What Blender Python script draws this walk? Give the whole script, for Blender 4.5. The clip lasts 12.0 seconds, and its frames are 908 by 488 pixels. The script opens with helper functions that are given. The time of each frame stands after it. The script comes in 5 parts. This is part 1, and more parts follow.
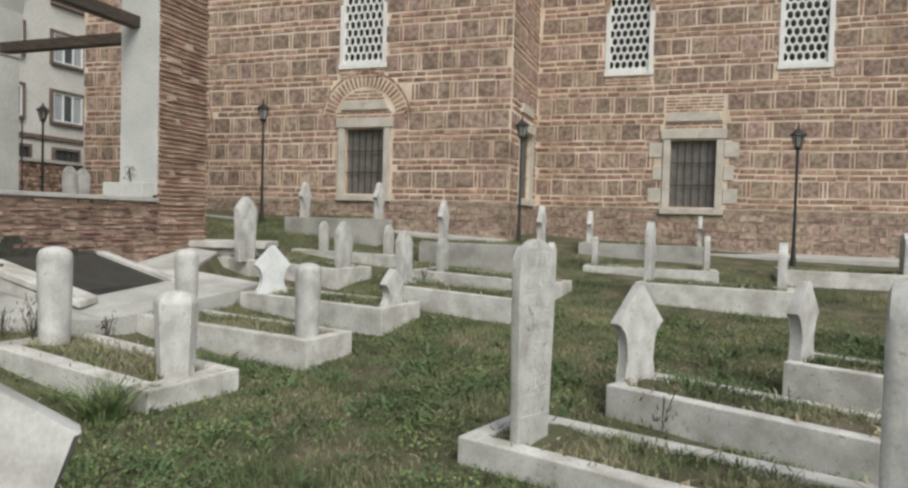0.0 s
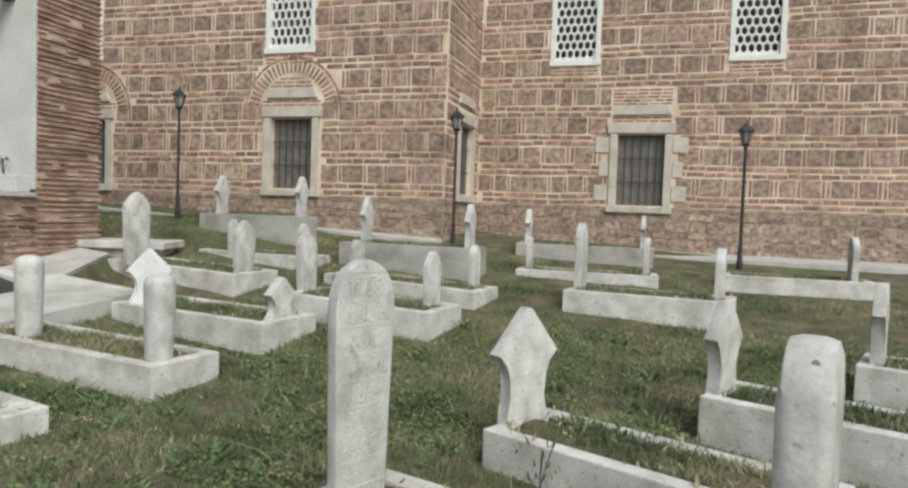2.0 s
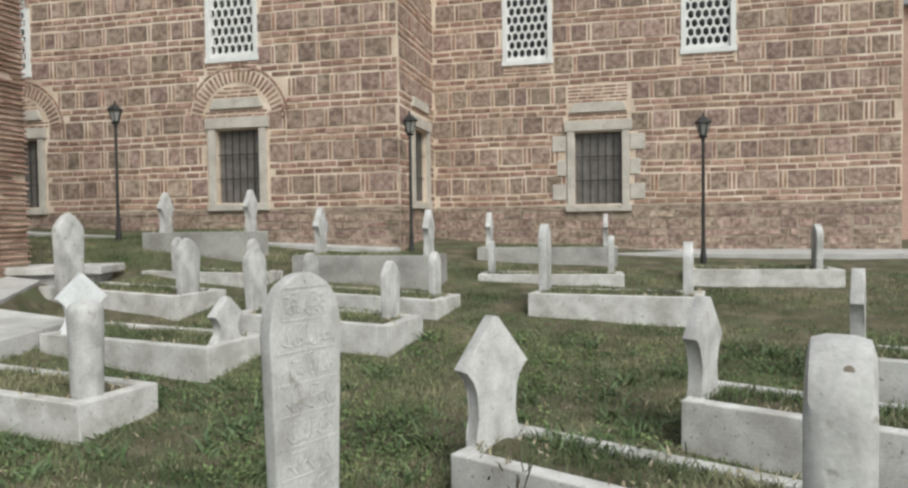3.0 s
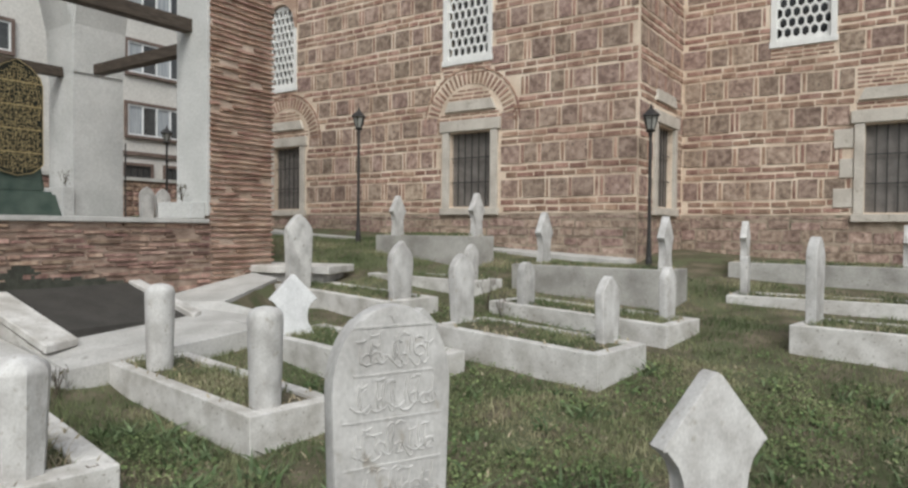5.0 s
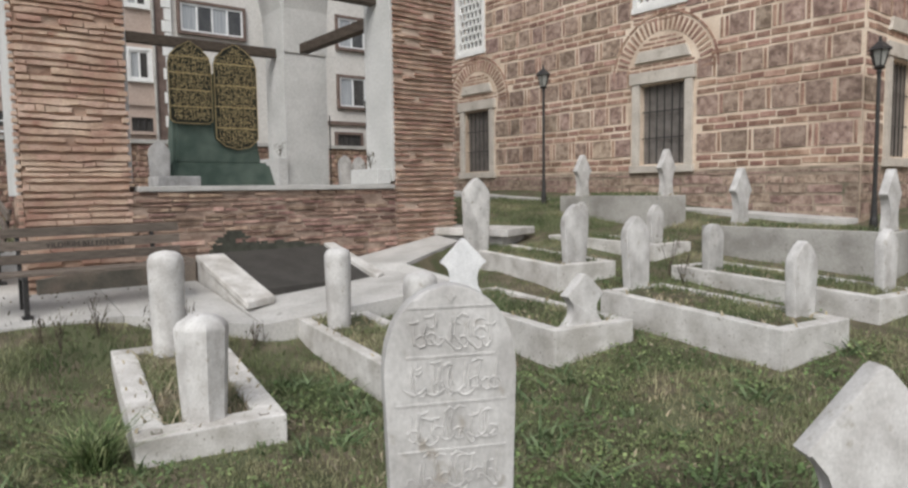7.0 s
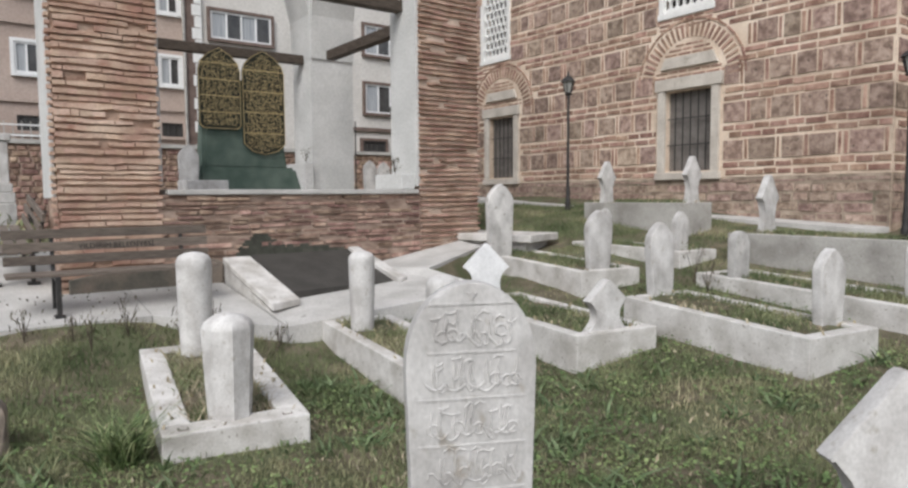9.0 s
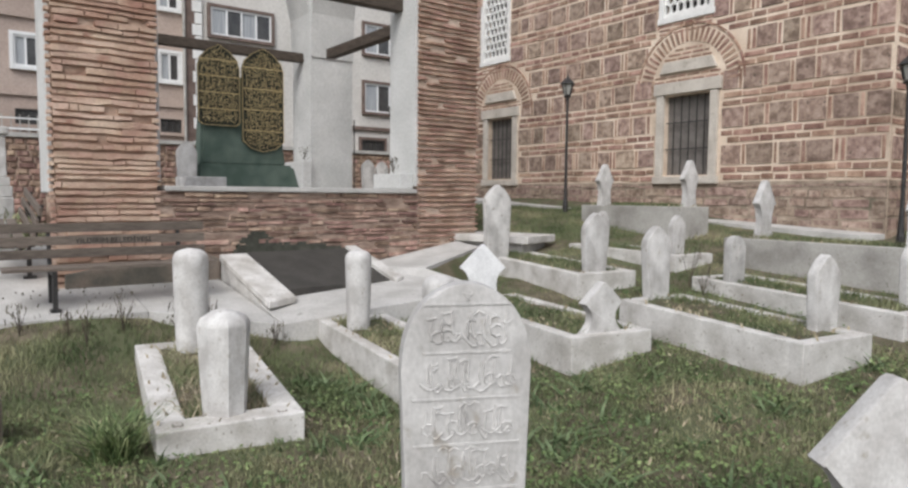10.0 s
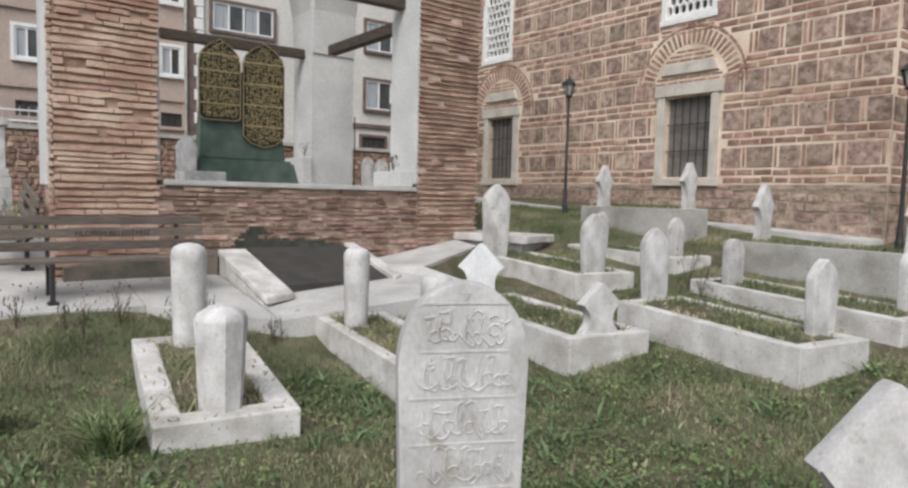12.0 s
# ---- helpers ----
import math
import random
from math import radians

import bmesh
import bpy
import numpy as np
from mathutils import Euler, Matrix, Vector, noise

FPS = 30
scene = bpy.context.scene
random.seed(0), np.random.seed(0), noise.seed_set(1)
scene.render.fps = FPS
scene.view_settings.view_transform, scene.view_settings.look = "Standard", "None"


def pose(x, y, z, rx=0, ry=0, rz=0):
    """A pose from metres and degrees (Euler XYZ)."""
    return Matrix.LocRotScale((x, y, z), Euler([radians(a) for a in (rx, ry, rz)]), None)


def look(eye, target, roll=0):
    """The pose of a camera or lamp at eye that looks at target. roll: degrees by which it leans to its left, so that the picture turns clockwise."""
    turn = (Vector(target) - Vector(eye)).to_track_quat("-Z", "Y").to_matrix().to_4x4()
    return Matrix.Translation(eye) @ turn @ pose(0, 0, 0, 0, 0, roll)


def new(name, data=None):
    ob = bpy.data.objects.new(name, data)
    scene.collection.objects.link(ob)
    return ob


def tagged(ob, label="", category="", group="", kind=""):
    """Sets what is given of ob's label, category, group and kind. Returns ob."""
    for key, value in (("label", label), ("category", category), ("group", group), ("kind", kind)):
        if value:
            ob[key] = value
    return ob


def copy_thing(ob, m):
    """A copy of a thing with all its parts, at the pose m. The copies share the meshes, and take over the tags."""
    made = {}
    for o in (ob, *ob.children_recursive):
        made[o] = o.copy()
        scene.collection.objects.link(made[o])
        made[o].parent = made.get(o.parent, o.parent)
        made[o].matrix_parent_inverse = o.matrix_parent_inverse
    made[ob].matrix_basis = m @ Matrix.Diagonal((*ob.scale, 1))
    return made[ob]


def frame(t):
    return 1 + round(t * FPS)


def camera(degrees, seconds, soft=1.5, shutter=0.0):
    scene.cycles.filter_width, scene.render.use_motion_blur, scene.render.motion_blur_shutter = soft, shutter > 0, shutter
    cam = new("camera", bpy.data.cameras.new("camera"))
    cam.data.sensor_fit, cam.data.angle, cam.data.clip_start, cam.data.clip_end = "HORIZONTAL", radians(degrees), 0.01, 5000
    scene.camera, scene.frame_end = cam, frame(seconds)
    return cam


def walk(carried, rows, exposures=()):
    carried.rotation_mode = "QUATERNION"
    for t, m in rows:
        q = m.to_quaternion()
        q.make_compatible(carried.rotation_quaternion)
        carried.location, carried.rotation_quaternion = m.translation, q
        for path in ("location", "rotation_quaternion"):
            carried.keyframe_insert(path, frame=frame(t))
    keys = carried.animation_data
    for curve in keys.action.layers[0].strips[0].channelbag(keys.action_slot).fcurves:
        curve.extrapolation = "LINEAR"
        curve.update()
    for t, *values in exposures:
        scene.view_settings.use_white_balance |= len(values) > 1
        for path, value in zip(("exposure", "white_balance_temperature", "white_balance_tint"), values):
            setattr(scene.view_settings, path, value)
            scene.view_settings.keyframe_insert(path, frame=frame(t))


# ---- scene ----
cam = camera(67.6, 12.0, soft=2.5)
PATH = [
    (0, (1.192, 0.418, 1.605), (0.537, 2.306, 1.537), 1.6),
    (0.5, (1.291, 0.791, 1.642), (0.655, 2.68, 1.481), 0.8),
    (1, (1.451, 1.103, 1.664), (0.743, 2.97, 1.554), 0.6),
    (1.5, (1.636, 1.349, 1.712), (0.876, 3.195, 1.582), 1.7),
    (2, (1.677, 1.646, 1.749), (1.101, 3.56, 1.661), 2.0),
    (2.5, (1.594, 1.864, 1.713), (1.143, 3.813, 1.692), -0.6),
    (2.7, (1.586, 1.939, 1.71), (1.15, 3.89, 1.656), -0.7),
    (4.3, (1.647, 3.016, 1.709), (0.831, 4.842, 1.685), -1.4),
    (4.5, (1.615, 3.12, 1.728), (0.768, 4.932, 1.744), -1.1),
    (5, (1.566, 3.262, 1.732), (0.431, 4.908, 1.687), 0.5),
    (5.5, (1.687, 3.437, 1.729), (0.234, 4.811, 1.674), 0.9),
    (6, (1.826, 3.612, 1.717), (0.241, 4.824, 1.582), -0.3),
    (6.5, (1.809, 3.667, 1.755), (0.229, 4.886, 1.626), -1.5),
    (7, (1.774, 3.672, 1.774), (0.204, 4.902, 1.61), -0.8),
    (7.2, (1.783, 3.621, 1.779), (0.217, 4.851, 1.591), -1.6),
    (8.8, (1.805, 3.66, 1.746), (0.21, 4.855, 1.586), -0.5),
    (9, (1.805, 3.654, 1.751), (0.193, 4.829, 1.608), -0.4),
    (9.5, (1.815, 3.647, 1.755), (0.202, 4.822, 1.626), 0.2),
    (10, (1.815, 3.647, 1.753), (0.208, 4.829, 1.611), 0.5),
    (10.5, (1.813, 3.646, 1.756), (0.204, 4.826, 1.617), 0.5),
    (11, (1.816, 3.646, 1.755), (0.208, 4.827, 1.614), 0.7),
    (11.5, (1.821, 3.642, 1.755), (0.219, 4.832, 1.617), 0.8),
    (12, (1.809, 3.65, 1.753), (0.204, 4.835, 1.607), 1.4),
]
walk(cam, [(t, look(eye, target, roll)) for t, eye, target, roll in PATH], [(0.0, 0.1, 6500, 4), (1.0, 0.22, 6500, 3), (2.5, 0.22, 6350, 3), (4.5, 0.16, 6300, 6), (5.5, 0.1, 6300, 6), (7.0, 0.18, 6350, 9), (9.0, 0.27, 6250, 10), (12.0, 0.27, 6250, 10)])

# ---- world, sun, exposure ----
world = bpy.data.worlds.new("sky")
scene.world = world
world.use_nodes = True
wn, wl = world.node_tree.nodes, world.node_tree.links
sky = wn.new("ShaderNodeTexSky")
sky.sky_type, sky.sun_disc = "NISHITA", False
sky.sun_elevation, sky.sun_rotation = radians(48), radians(139)
sky.air_density, sky.dust_density, sky.ozone_density = 1.0, 4.0, 1.0
wash = wn.new("ShaderNodeHueSaturation")
wash.inputs["Saturation"].default_value = 0.5
wl.new(sky.outputs[0], wash.inputs["Color"])
wl.new(wash.outputs[0], wn["Background"].inputs["Color"])
wn["Background"].inputs["Strength"].default_value = 0.125
sun = new("sun", bpy.data.lights.new("sun", "SUN"))
sun.data.energy, sun.data.angle, sun.data.color = 1.6, radians(38), (1.0, 0.97, 0.93)
sun.matrix_world = look((6, -7, 9.5), (0, 0, 0))


# ---- materials ----
def mat(name, colors, rough=0.8, scale=6.0, fine=60.0, bump=0.3, vary=0.0, spots=None, island=False, metal=0.0, stretch=(1, 1, 1), spread=(0.35, 0.65), spec=0.3, hue=0.0):
    """Two-scale noise between two or three colours, with stains and a fine bump."""
    m = bpy.data.materials.new(name)
    m.use_nodes = True
    n, l = m.node_tree.nodes, m.node_tree.links
    b = n["Principled BSDF"]
    b.inputs["Roughness"].default_value, b.inputs["Metallic"].default_value = rough, metal
    b.inputs["Specular IOR Level"].default_value = spec
    co = n.new("ShaderNodeNewGeometry")
    mp = n.new("ShaderNodeMapping")
    mp.inputs["Scale"].default_value = stretch
    l.new(co.outputs["Position"], mp.inputs["Vector"])
    big, small = n.new("ShaderNodeTexNoise"), n.new("ShaderNodeTexNoise")
    big.inputs["Scale"].default_value, big.inputs["Detail"].default_value = scale, 6
    small.inputs["Scale"].default_value, small.inputs["Detail"].default_value = fine, 4
    for t in (big, small):
        l.new(mp.outputs[0], t.inputs["Vector"])
    ramp = n.new("ShaderNodeValToRGB")
    ramp.color_ramp.elements[0].position, ramp.color_ramp.elements[1].position = spread
    ramp.color_ramp.elements[0].color, ramp.color_ramp.elements[1].color = (*colors[0], 1), (*colors[-1], 1)
    if len(colors) == 3:
        e = ramp.color_ramp.elements.new(sum(spread) / 2)
        e.color = (*colors[1], 1)
    l.new(big.outputs["Fac"], ramp.inputs["Fac"])
    col = ramp.outputs[0]
    mix = n.new("ShaderNodeMix")
    mix.data_type, mix.blend_type = "RGBA", "MULTIPLY"
    mix.inputs["Factor"].default_value = 0.55
    grain = n.new("ShaderNodeMapRange")
    grain.inputs["From Min"].default_value, grain.inputs["From Max"].default_value = 0.3, 0.7
    grain.inputs["To Min"].default_value, grain.inputs["To Max"].default_value = 0.75, 1.1
    l.new(small.outputs["Fac"], grain.inputs["Value"])
    l.new(col, mix.inputs["A"])
    l.new(grain.outputs[0], mix.inputs["B"])
    col = mix.outputs["Result"]
    if vary:
        hs, mr = n.new("ShaderNodeHueSaturation"), n.new("ShaderNodeMapRange")
        mr.inputs["To Min"].default_value, mr.inputs["To Max"].default_value = 1 - vary, 1 + vary
        if island:
            l.new(co.outputs["Random Per Island"], mr.inputs["Value"])
        else:
            l.new(n.new("ShaderNodeObjectInfo").outputs["Random"], mr.inputs["Value"])
        l.new(mr.outputs[0], hs.inputs["Value"])
        if hue:
            many, part_, shift = n.new("ShaderNodeMath"), n.new("ShaderNodeMath"), n.new("ShaderNodeMapRange")
            many.operation, part_.operation = "MULTIPLY", "FRACT"
            many.inputs[1].default_value = 17.3
            l.new(mr.inputs["Value"].links[0].from_socket, many.inputs[0])
            l.new(many.outputs[0], part_.inputs[0])
            l.new(part_.outputs[0], shift.inputs["Value"])
            shift.inputs["To Min"].default_value, shift.inputs["To Max"].default_value = 0.5 - hue, 0.5 + hue
            l.new(shift.outputs[0], hs.inputs["Hue"])
        l.new(col, hs.inputs["Color"])
        col = hs.outputs[0]
    if spots:
        st, sr, sm = n.new("ShaderNodeTexNoise"), n.new("ShaderNodeValToRGB"), n.new("ShaderNodeMix")
        st.inputs["Scale"].default_value, st.inputs["Detail"].default_value = spots[1], 8
        sr.color_ramp.elements[0].position, sr.color_ramp.elements[1].position = spots[2], spots[2] + 0.1
        sm.data_type = "RGBA"
        sm.inputs["B"].default_value = (*spots[0], 1)
        l.new(mp.outputs[0], st.inputs["Vector"])
        l.new(st.outputs["Fac"], sr.inputs["Fac"])
        l.new(sr.outputs[0], sm.inputs["Factor"])
        l.new(col, sm.inputs["A"])
        col = sm.outputs["Result"]
    l.new(col, b.inputs["Base Color"])
    if bump:
        bp = n.new("ShaderNodeBump")
        bp.inputs["Strength"].default_value, bp.inputs["Distance"].default_value = bump, 0.01
        l.new(small.outputs["Fac"], bp.inputs["Height"])
        l.new(bp.outputs[0], b.inputs["Normal"])
    return m


MARBLE = mat("white_marble", [(0.42, 0.405, 0.39), (0.52, 0.51, 0.495), (0.6, 0.59, 0.575)], 0.66, 7, 70, 0.2, stretch=(1, 1, 0.75), spots=((0.36, 0.335, 0.3), 19, 0.62), vary=0.08)
MARBLE_BRIGHT = mat("bright_white_marble", [(0.6, 0.605, 0.61), (0.68, 0.685, 0.69), (0.74, 0.745, 0.75)], 0.5, 5, 60, 0.08, spots=((0.54, 0.54, 0.53), 14, 0.66))
MARBLE_OLD = mat("weathered_marble", [(0.35, 0.34, 0.325), (0.46, 0.45, 0.435), (0.55, 0.54, 0.52)], 0.75, 6, 60, 0.22, stretch=(1, 1, 0.7), spots=((0.27, 0.255, 0.225), 17, 0.62), vary=0.08)
KERB = mat("kerb_marble", [(0.42, 0.4, 0.37), (0.54, 0.525, 0.5), (0.65, 0.635, 0.61)], 0.78, 4, 60, 0.18, spots=((0.23, 0.205, 0.17), 28, 0.625), vary=0.07)
TOMBGREY = mat("grey_tomb_marble", [(0.27, 0.26, 0.24), (0.37, 0.36, 0.335), (0.44, 0.43, 0.405)], 0.8, 2.2, 35, 0.4, spots=((0.2, 0.19, 0.165), 19, 0.64), vary=0.06)
CONCRETE = mat("concrete_paving", [(0.4, 0.39, 0.37), (0.52, 0.51, 0.49)], 0.85, 2.5, 40, 0.4, spots=((0.26, 0.25, 0.23), 5, 0.66))
SOIL = mat("soil", [(0.068, 0.075, 0.037), (0.1, 0.088, 0.056), (0.16, 0.135, 0.095)], 0.95, 3.0, 35, 0.8, spots=((0.1, 0.108, 0.058), 1.6, 0.52))
GRASS = mat("grass_blades", [(0.078, 0.108, 0.046), (0.158, 0.182, 0.09), (0.31, 0.295, 0.175)], 0.7, 1.2, 9, 0.0, vary=0.4, island=True)
DRY = mat("dry_leaf", [(0.3, 0.25, 0.16), (0.42, 0.37, 0.27)], 0.8, 5, 30, 0.0, vary=0.3, island=True)
TUFT = mat("tuft_blades", [(0.055, 0.095, 0.033), (0.13, 0.18, 0.07), (0.3, 0.33, 0.17)], 0.6, 9, 20, 0.0, vary=0.5, island=True)
CLOVER = mat("clover_leaf", [(0.07, 0.115, 0.04), (0.13, 0.19, 0.07), (0.22, 0.27, 0.115)], 0.6, 2.5, 20, 0.0, vary=0.35, island=True)
DRYWEED = mat("dry_weed", [(0.07, 0.062, 0.038), (0.13, 0.115, 0.07)], 0.8, 5, 30, 0.0, vary=0.3, island=True)
WEED = mat("weed_leaf", [(0.07, 0.11, 0.045), (0.15, 0.2, 0.1)], 0.6, 6, 30, 0.0, vary=0.25, island=True)
MORTAR = mat("lime_mortar", [(0.5, 0.4, 0.31), (0.67, 0.55, 0.435), (0.78, 0.67, 0.55)], 0.92, 1.6, 30, 0.7)
STONE = mat("rubble_stone", [(0.19, 0.132, 0.106), (0.31, 0.225, 0.182), (0.43, 0.33, 0.27)], 0.9, 9, 28, 1.0, vary=0.24, hue=0.016, spots=((0.1, 0.078, 0.06), 13, 0.63))
PLMORTAR = mat("plinth_mortar", [(0.2, 0.155, 0.12), (0.31, 0.25, 0.195), (0.43, 0.355, 0.28)], 0.95, 3.5, 26, 1.0, spots=((0.15, 0.14, 0.1), 2.5, 0.6))
WALL_DARK = mat("dark_wall_patch", [(0.05, 0.05, 0.04), (0.07, 0.072, 0.058), (0.1, 0.098, 0.08)], 0.95, 6, 40, 0.9)
# for stained render and inset rims, and the painted shade of drilled holes
STAIN_HOLE_RIM = mat("stained_render", [(0.09, 0.088, 0.075), (0.15, 0.14, 0.118), (0.24, 0.2, 0.165)], 0.95, 2.0, 30, 0.6)
LEAFDARK = mat("dark_window_leaf", [(0.14, 0.128, 0.118), (0.19, 0.175, 0.162)], 0.45, 5, 40, 0.1)
STONE_J = mat("rubble_stone_far", [(0.19, 0.132, 0.106), (0.31, 0.225, 0.182), (0.43, 0.33, 0.27)], 0.9, 9, 28, 1.0, vary=0.24, hue=0.016, island=True, spots=((0.1, 0.078, 0.06), 13, 0.63))
BRICK_J = mat("red_brick", [(0.23, 0.135, 0.102), (0.33, 0.21, 0.16), (0.43, 0.295, 0.23)], 0.9, 5, 40, 0.9, vary=0.22, hue=0.012, island=True, spots=((0.2, 0.13, 0.1), 9, 0.63))
RUBBLE = mat("rubble_wall_stone", [(0.16, 0.1, 0.08), (0.29, 0.19, 0.15), (0.44, 0.32, 0.25)], 0.92, 5, 30, 1.0, vary=0.34, hue=0.02)
SLATE = mat("weathered_brown_stone", [(0.13, 0.11, 0.09), (0.24, 0.2, 0.165), (0.36, 0.31, 0.26)], 0.9, 5, 35, 0.8)
RUBBLE_J = mat("rubble_wall_stone_joined", [(0.16, 0.1, 0.08), (0.29, 0.19, 0.15), (0.44, 0.32, 0.25)], 0.92, 5, 30, 1.0, vary=0.34, hue=0.02, island=True)
BRICK = mat("pier_brick", [(0.36, 0.22, 0.165), (0.49, 0.345, 0.265), (0.62, 0.475, 0.375)], 0.92, 1.6, 26, 1.2, vary=0.1, hue=0.008, stretch=(1, 1, 1.6), spots=((0.34, 0.19, 0.145), 3, 0.6))
BRICK_PJ = mat("pier_brick_joined", [(0.36, 0.22, 0.165), (0.49, 0.345, 0.265), (0.62, 0.475, 0.375)], 0.92, 1.6, 26, 1.2, vary=0.1, hue=0.008, island=True, stretch=(1, 1, 1.6), spots=((0.34, 0.19, 0.145), 3, 0.6))
PMORTAR = mat("pier_mortar", [(0.3, 0.2, 0.15), (0.42, 0.3, 0.23), (0.53, 0.405, 0.32)], 0.95, 2.0, 22, 1.2, stretch=(1, 1, 2.2), spots=((0.24, 0.155, 0.118), 5, 0.62))
PMORTAR_PALE = mat("pale_pier_mortar", [(0.37, 0.28, 0.215), (0.48, 0.38, 0.305), (0.58, 0.475, 0.39)], 0.95, 2.0, 22, 1.2, stretch=(1, 1, 2.2), spots=((0.27, 0.19, 0.145), 5, 0.6))
DARKBRICK = mat("dark_pier_brick", [(0.25, 0.15, 0.115), (0.37, 0.24, 0.185), (0.48, 0.34, 0.27)], 0.9, 3, 34, 1.0, vary=0.2, hue=0.012)
DARKBRICK_J = mat("dark_pier_brick_joined", [(0.25, 0.15, 0.115), (0.37, 0.24, 0.185), (0.48, 0.34, 0.27)], 0.9, 3, 34, 1.0, vary=0.2, hue=0.012, island=True)
PARMORTAR = mat("parapet_mortar", [(0.2, 0.142, 0.112), (0.3, 0.225, 0.18), (0.4, 0.31, 0.25)], 0.95, 4, 26, 1.0, stretch=(1, 1, 2.5), spots=((0.09, 0.085, 0.065), 2.2, 0.64))
PLASTER = mat("white_plaster", [(0.5, 0.505, 0.49), (0.6, 0.6, 0.585)], 0.85, 1.4, 25, 0.06, spots=((0.46, 0.455, 0.43), 2.4, 0.66))
WOOD = mat("dark_timber", [(0.05, 0.038, 0.03), (0.1, 0.08, 0.062)], 0.75, 6, 40, 0.5, stretch=(1, 1, 8))
SLAT = mat("bench_slat_wood", [(0.11, 0.09, 0.075), (0.18, 0.15, 0.125)], 0.6, 7, 60, 0.3, vary=0.15, stretch=(6, 1, 6))
IRON = mat("black_iron", [(0.02, 0.02, 0.02), (0.04, 0.037, 0.035)], 0.45, 20, 90, 0.3, spec=0.5)
DARK = mat("dark_hatch_and_interior", [(0.044, 0.041, 0.037), (0.064, 0.06, 0.054)], 0.8, 3, 30, 0.25)
GYPSUM = mat("gypsum_lattice", [(0.7, 0.7, 0.68), (0.78, 0.78, 0.76)], 0.8, 4, 40, 0.2)
FRAME = mat("window_stone", [(0.46, 0.42, 0.37), (0.58, 0.54, 0.48)], 0.8, 3, 40, 0.4, spots=((0.36, 0.32, 0.27), 7, 0.62))
CLOTH = mat("green_cloth", [(0.07, 0.105, 0.085), (0.125, 0.165, 0.138)], 0.8, 3, 150, 0.2)
GOLD = mat("gold_thread", [(0.46, 0.35, 0.17), (0.62, 0.5, 0.27)], 0.5, 20, 80, 0.2, metal=0.2)
PANEL = mat("dark_panel_cloth", [(0.02, 0.022, 0.015), (0.034, 0.036, 0.024)], 0.7, 6, 80, 0.1)
FACADE = mat("pale_render", [(0.56, 0.54, 0.505), (0.65, 0.63, 0.595)], 0.9, 0.6, 12, 0.15)
FACADE2 = mat("beige_render", [(0.38, 0.305, 0.265), (0.45, 0.37, 0.325)], 0.9, 0.6, 12, 0.15)
FACADE3 = mat("pink_render", [(0.42, 0.27, 0.22), (0.5, 0.34, 0.28)], 0.9, 0.6, 12, 0.15)
TRIM = mat("brown_window_trim", [(0.13, 0.095, 0.08), (0.19, 0.14, 0.12)], 0.8, 3, 30, 0.2)
PVC = mat("white_window_frame", [(0.72, 0.73, 0.73), (0.78, 0.79, 0.79)], 0.4, 3, 30, 0.0)
CURTAIN = mat("grey_curtain", [(0.28, 0.3, 0.32), (0.42, 0.44, 0.46)], 0.9, 2, 20, 0.0, stretch=(1, 9, 0.4))
ROOF = mat("grey_lead_roof", [(0.2, 0.21, 0.22), (0.28, 0.29, 0.3)], 0.6, 1.5, 15, 0.3)
GLASS = mat("dark_glass", [(0.05, 0.05, 0.05), (0.08, 0.078, 0.076)], 0.12, 2, 10, 0.0, spec=0.6)
SHADEGLASS = mat("lamp_glass", [(0.3, 0.3, 0.28), (0.4, 0.4, 0.37)], 0.2, 4, 30, 0.0)
LETTER = mat("dark_lettering", [(0.02, 0.018, 0.016), (0.03, 0.027, 0.024)], 0.7, 9, 60, 0.0)


# ---- building helpers ----
def obj(name, bm, material, smooth=False):
    me = bpy.data.meshes.new(name)
    bmesh.ops.recalc_face_normals(bm, faces=bm.faces)
    bm.to_mesh(me)
    bm.free()
    if smooth:
        me.shade_smooth()
        me.set_sharp_from_angle(angle=radians(38))
    me.materials.append(material)
    return new(name, me)


def part(name, bm, material, parent, label="", smooth=False):
    o = obj(name, bm, material, smooth)
    o.parent = parent
    return tagged(o, label)


def thing(name, label, category, at=(0, 0, 0), turn=0.0, group=""):
    e = new(name)
    e.empty_display_size = 0.1
    e.location, e.rotation_euler = at, (0, 0, radians(turn))
    return tagged(e, label, category, group)


def box(bm, x0, x1, y0, y1, z0, z1, bevel=0.0):
    vs = [bm.verts.new((x, y, z)) for x in (x0, x1) for y in (y0, y1) for z in (z0, z1)]
    fs = [bm.faces.new([vs[i] for i in f]) for f in ((0, 1, 3, 2), (4, 6, 7, 5), (0, 4, 5, 1), (2, 3, 7, 6), (0, 2, 6, 4), (1, 5, 7, 3))]
    if bevel:
        bmesh.ops.bevel(bm, geom=list({e for f in fs for e in f.edges}), offset=bevel, segments=2, affect="EDGES", profile=0.6)
    return bm


def boxes(*rows, bevel=0.0):
    bm = bmesh.new()
    for r in rows:
        box(bm, *r, bevel=bevel)
    return bm


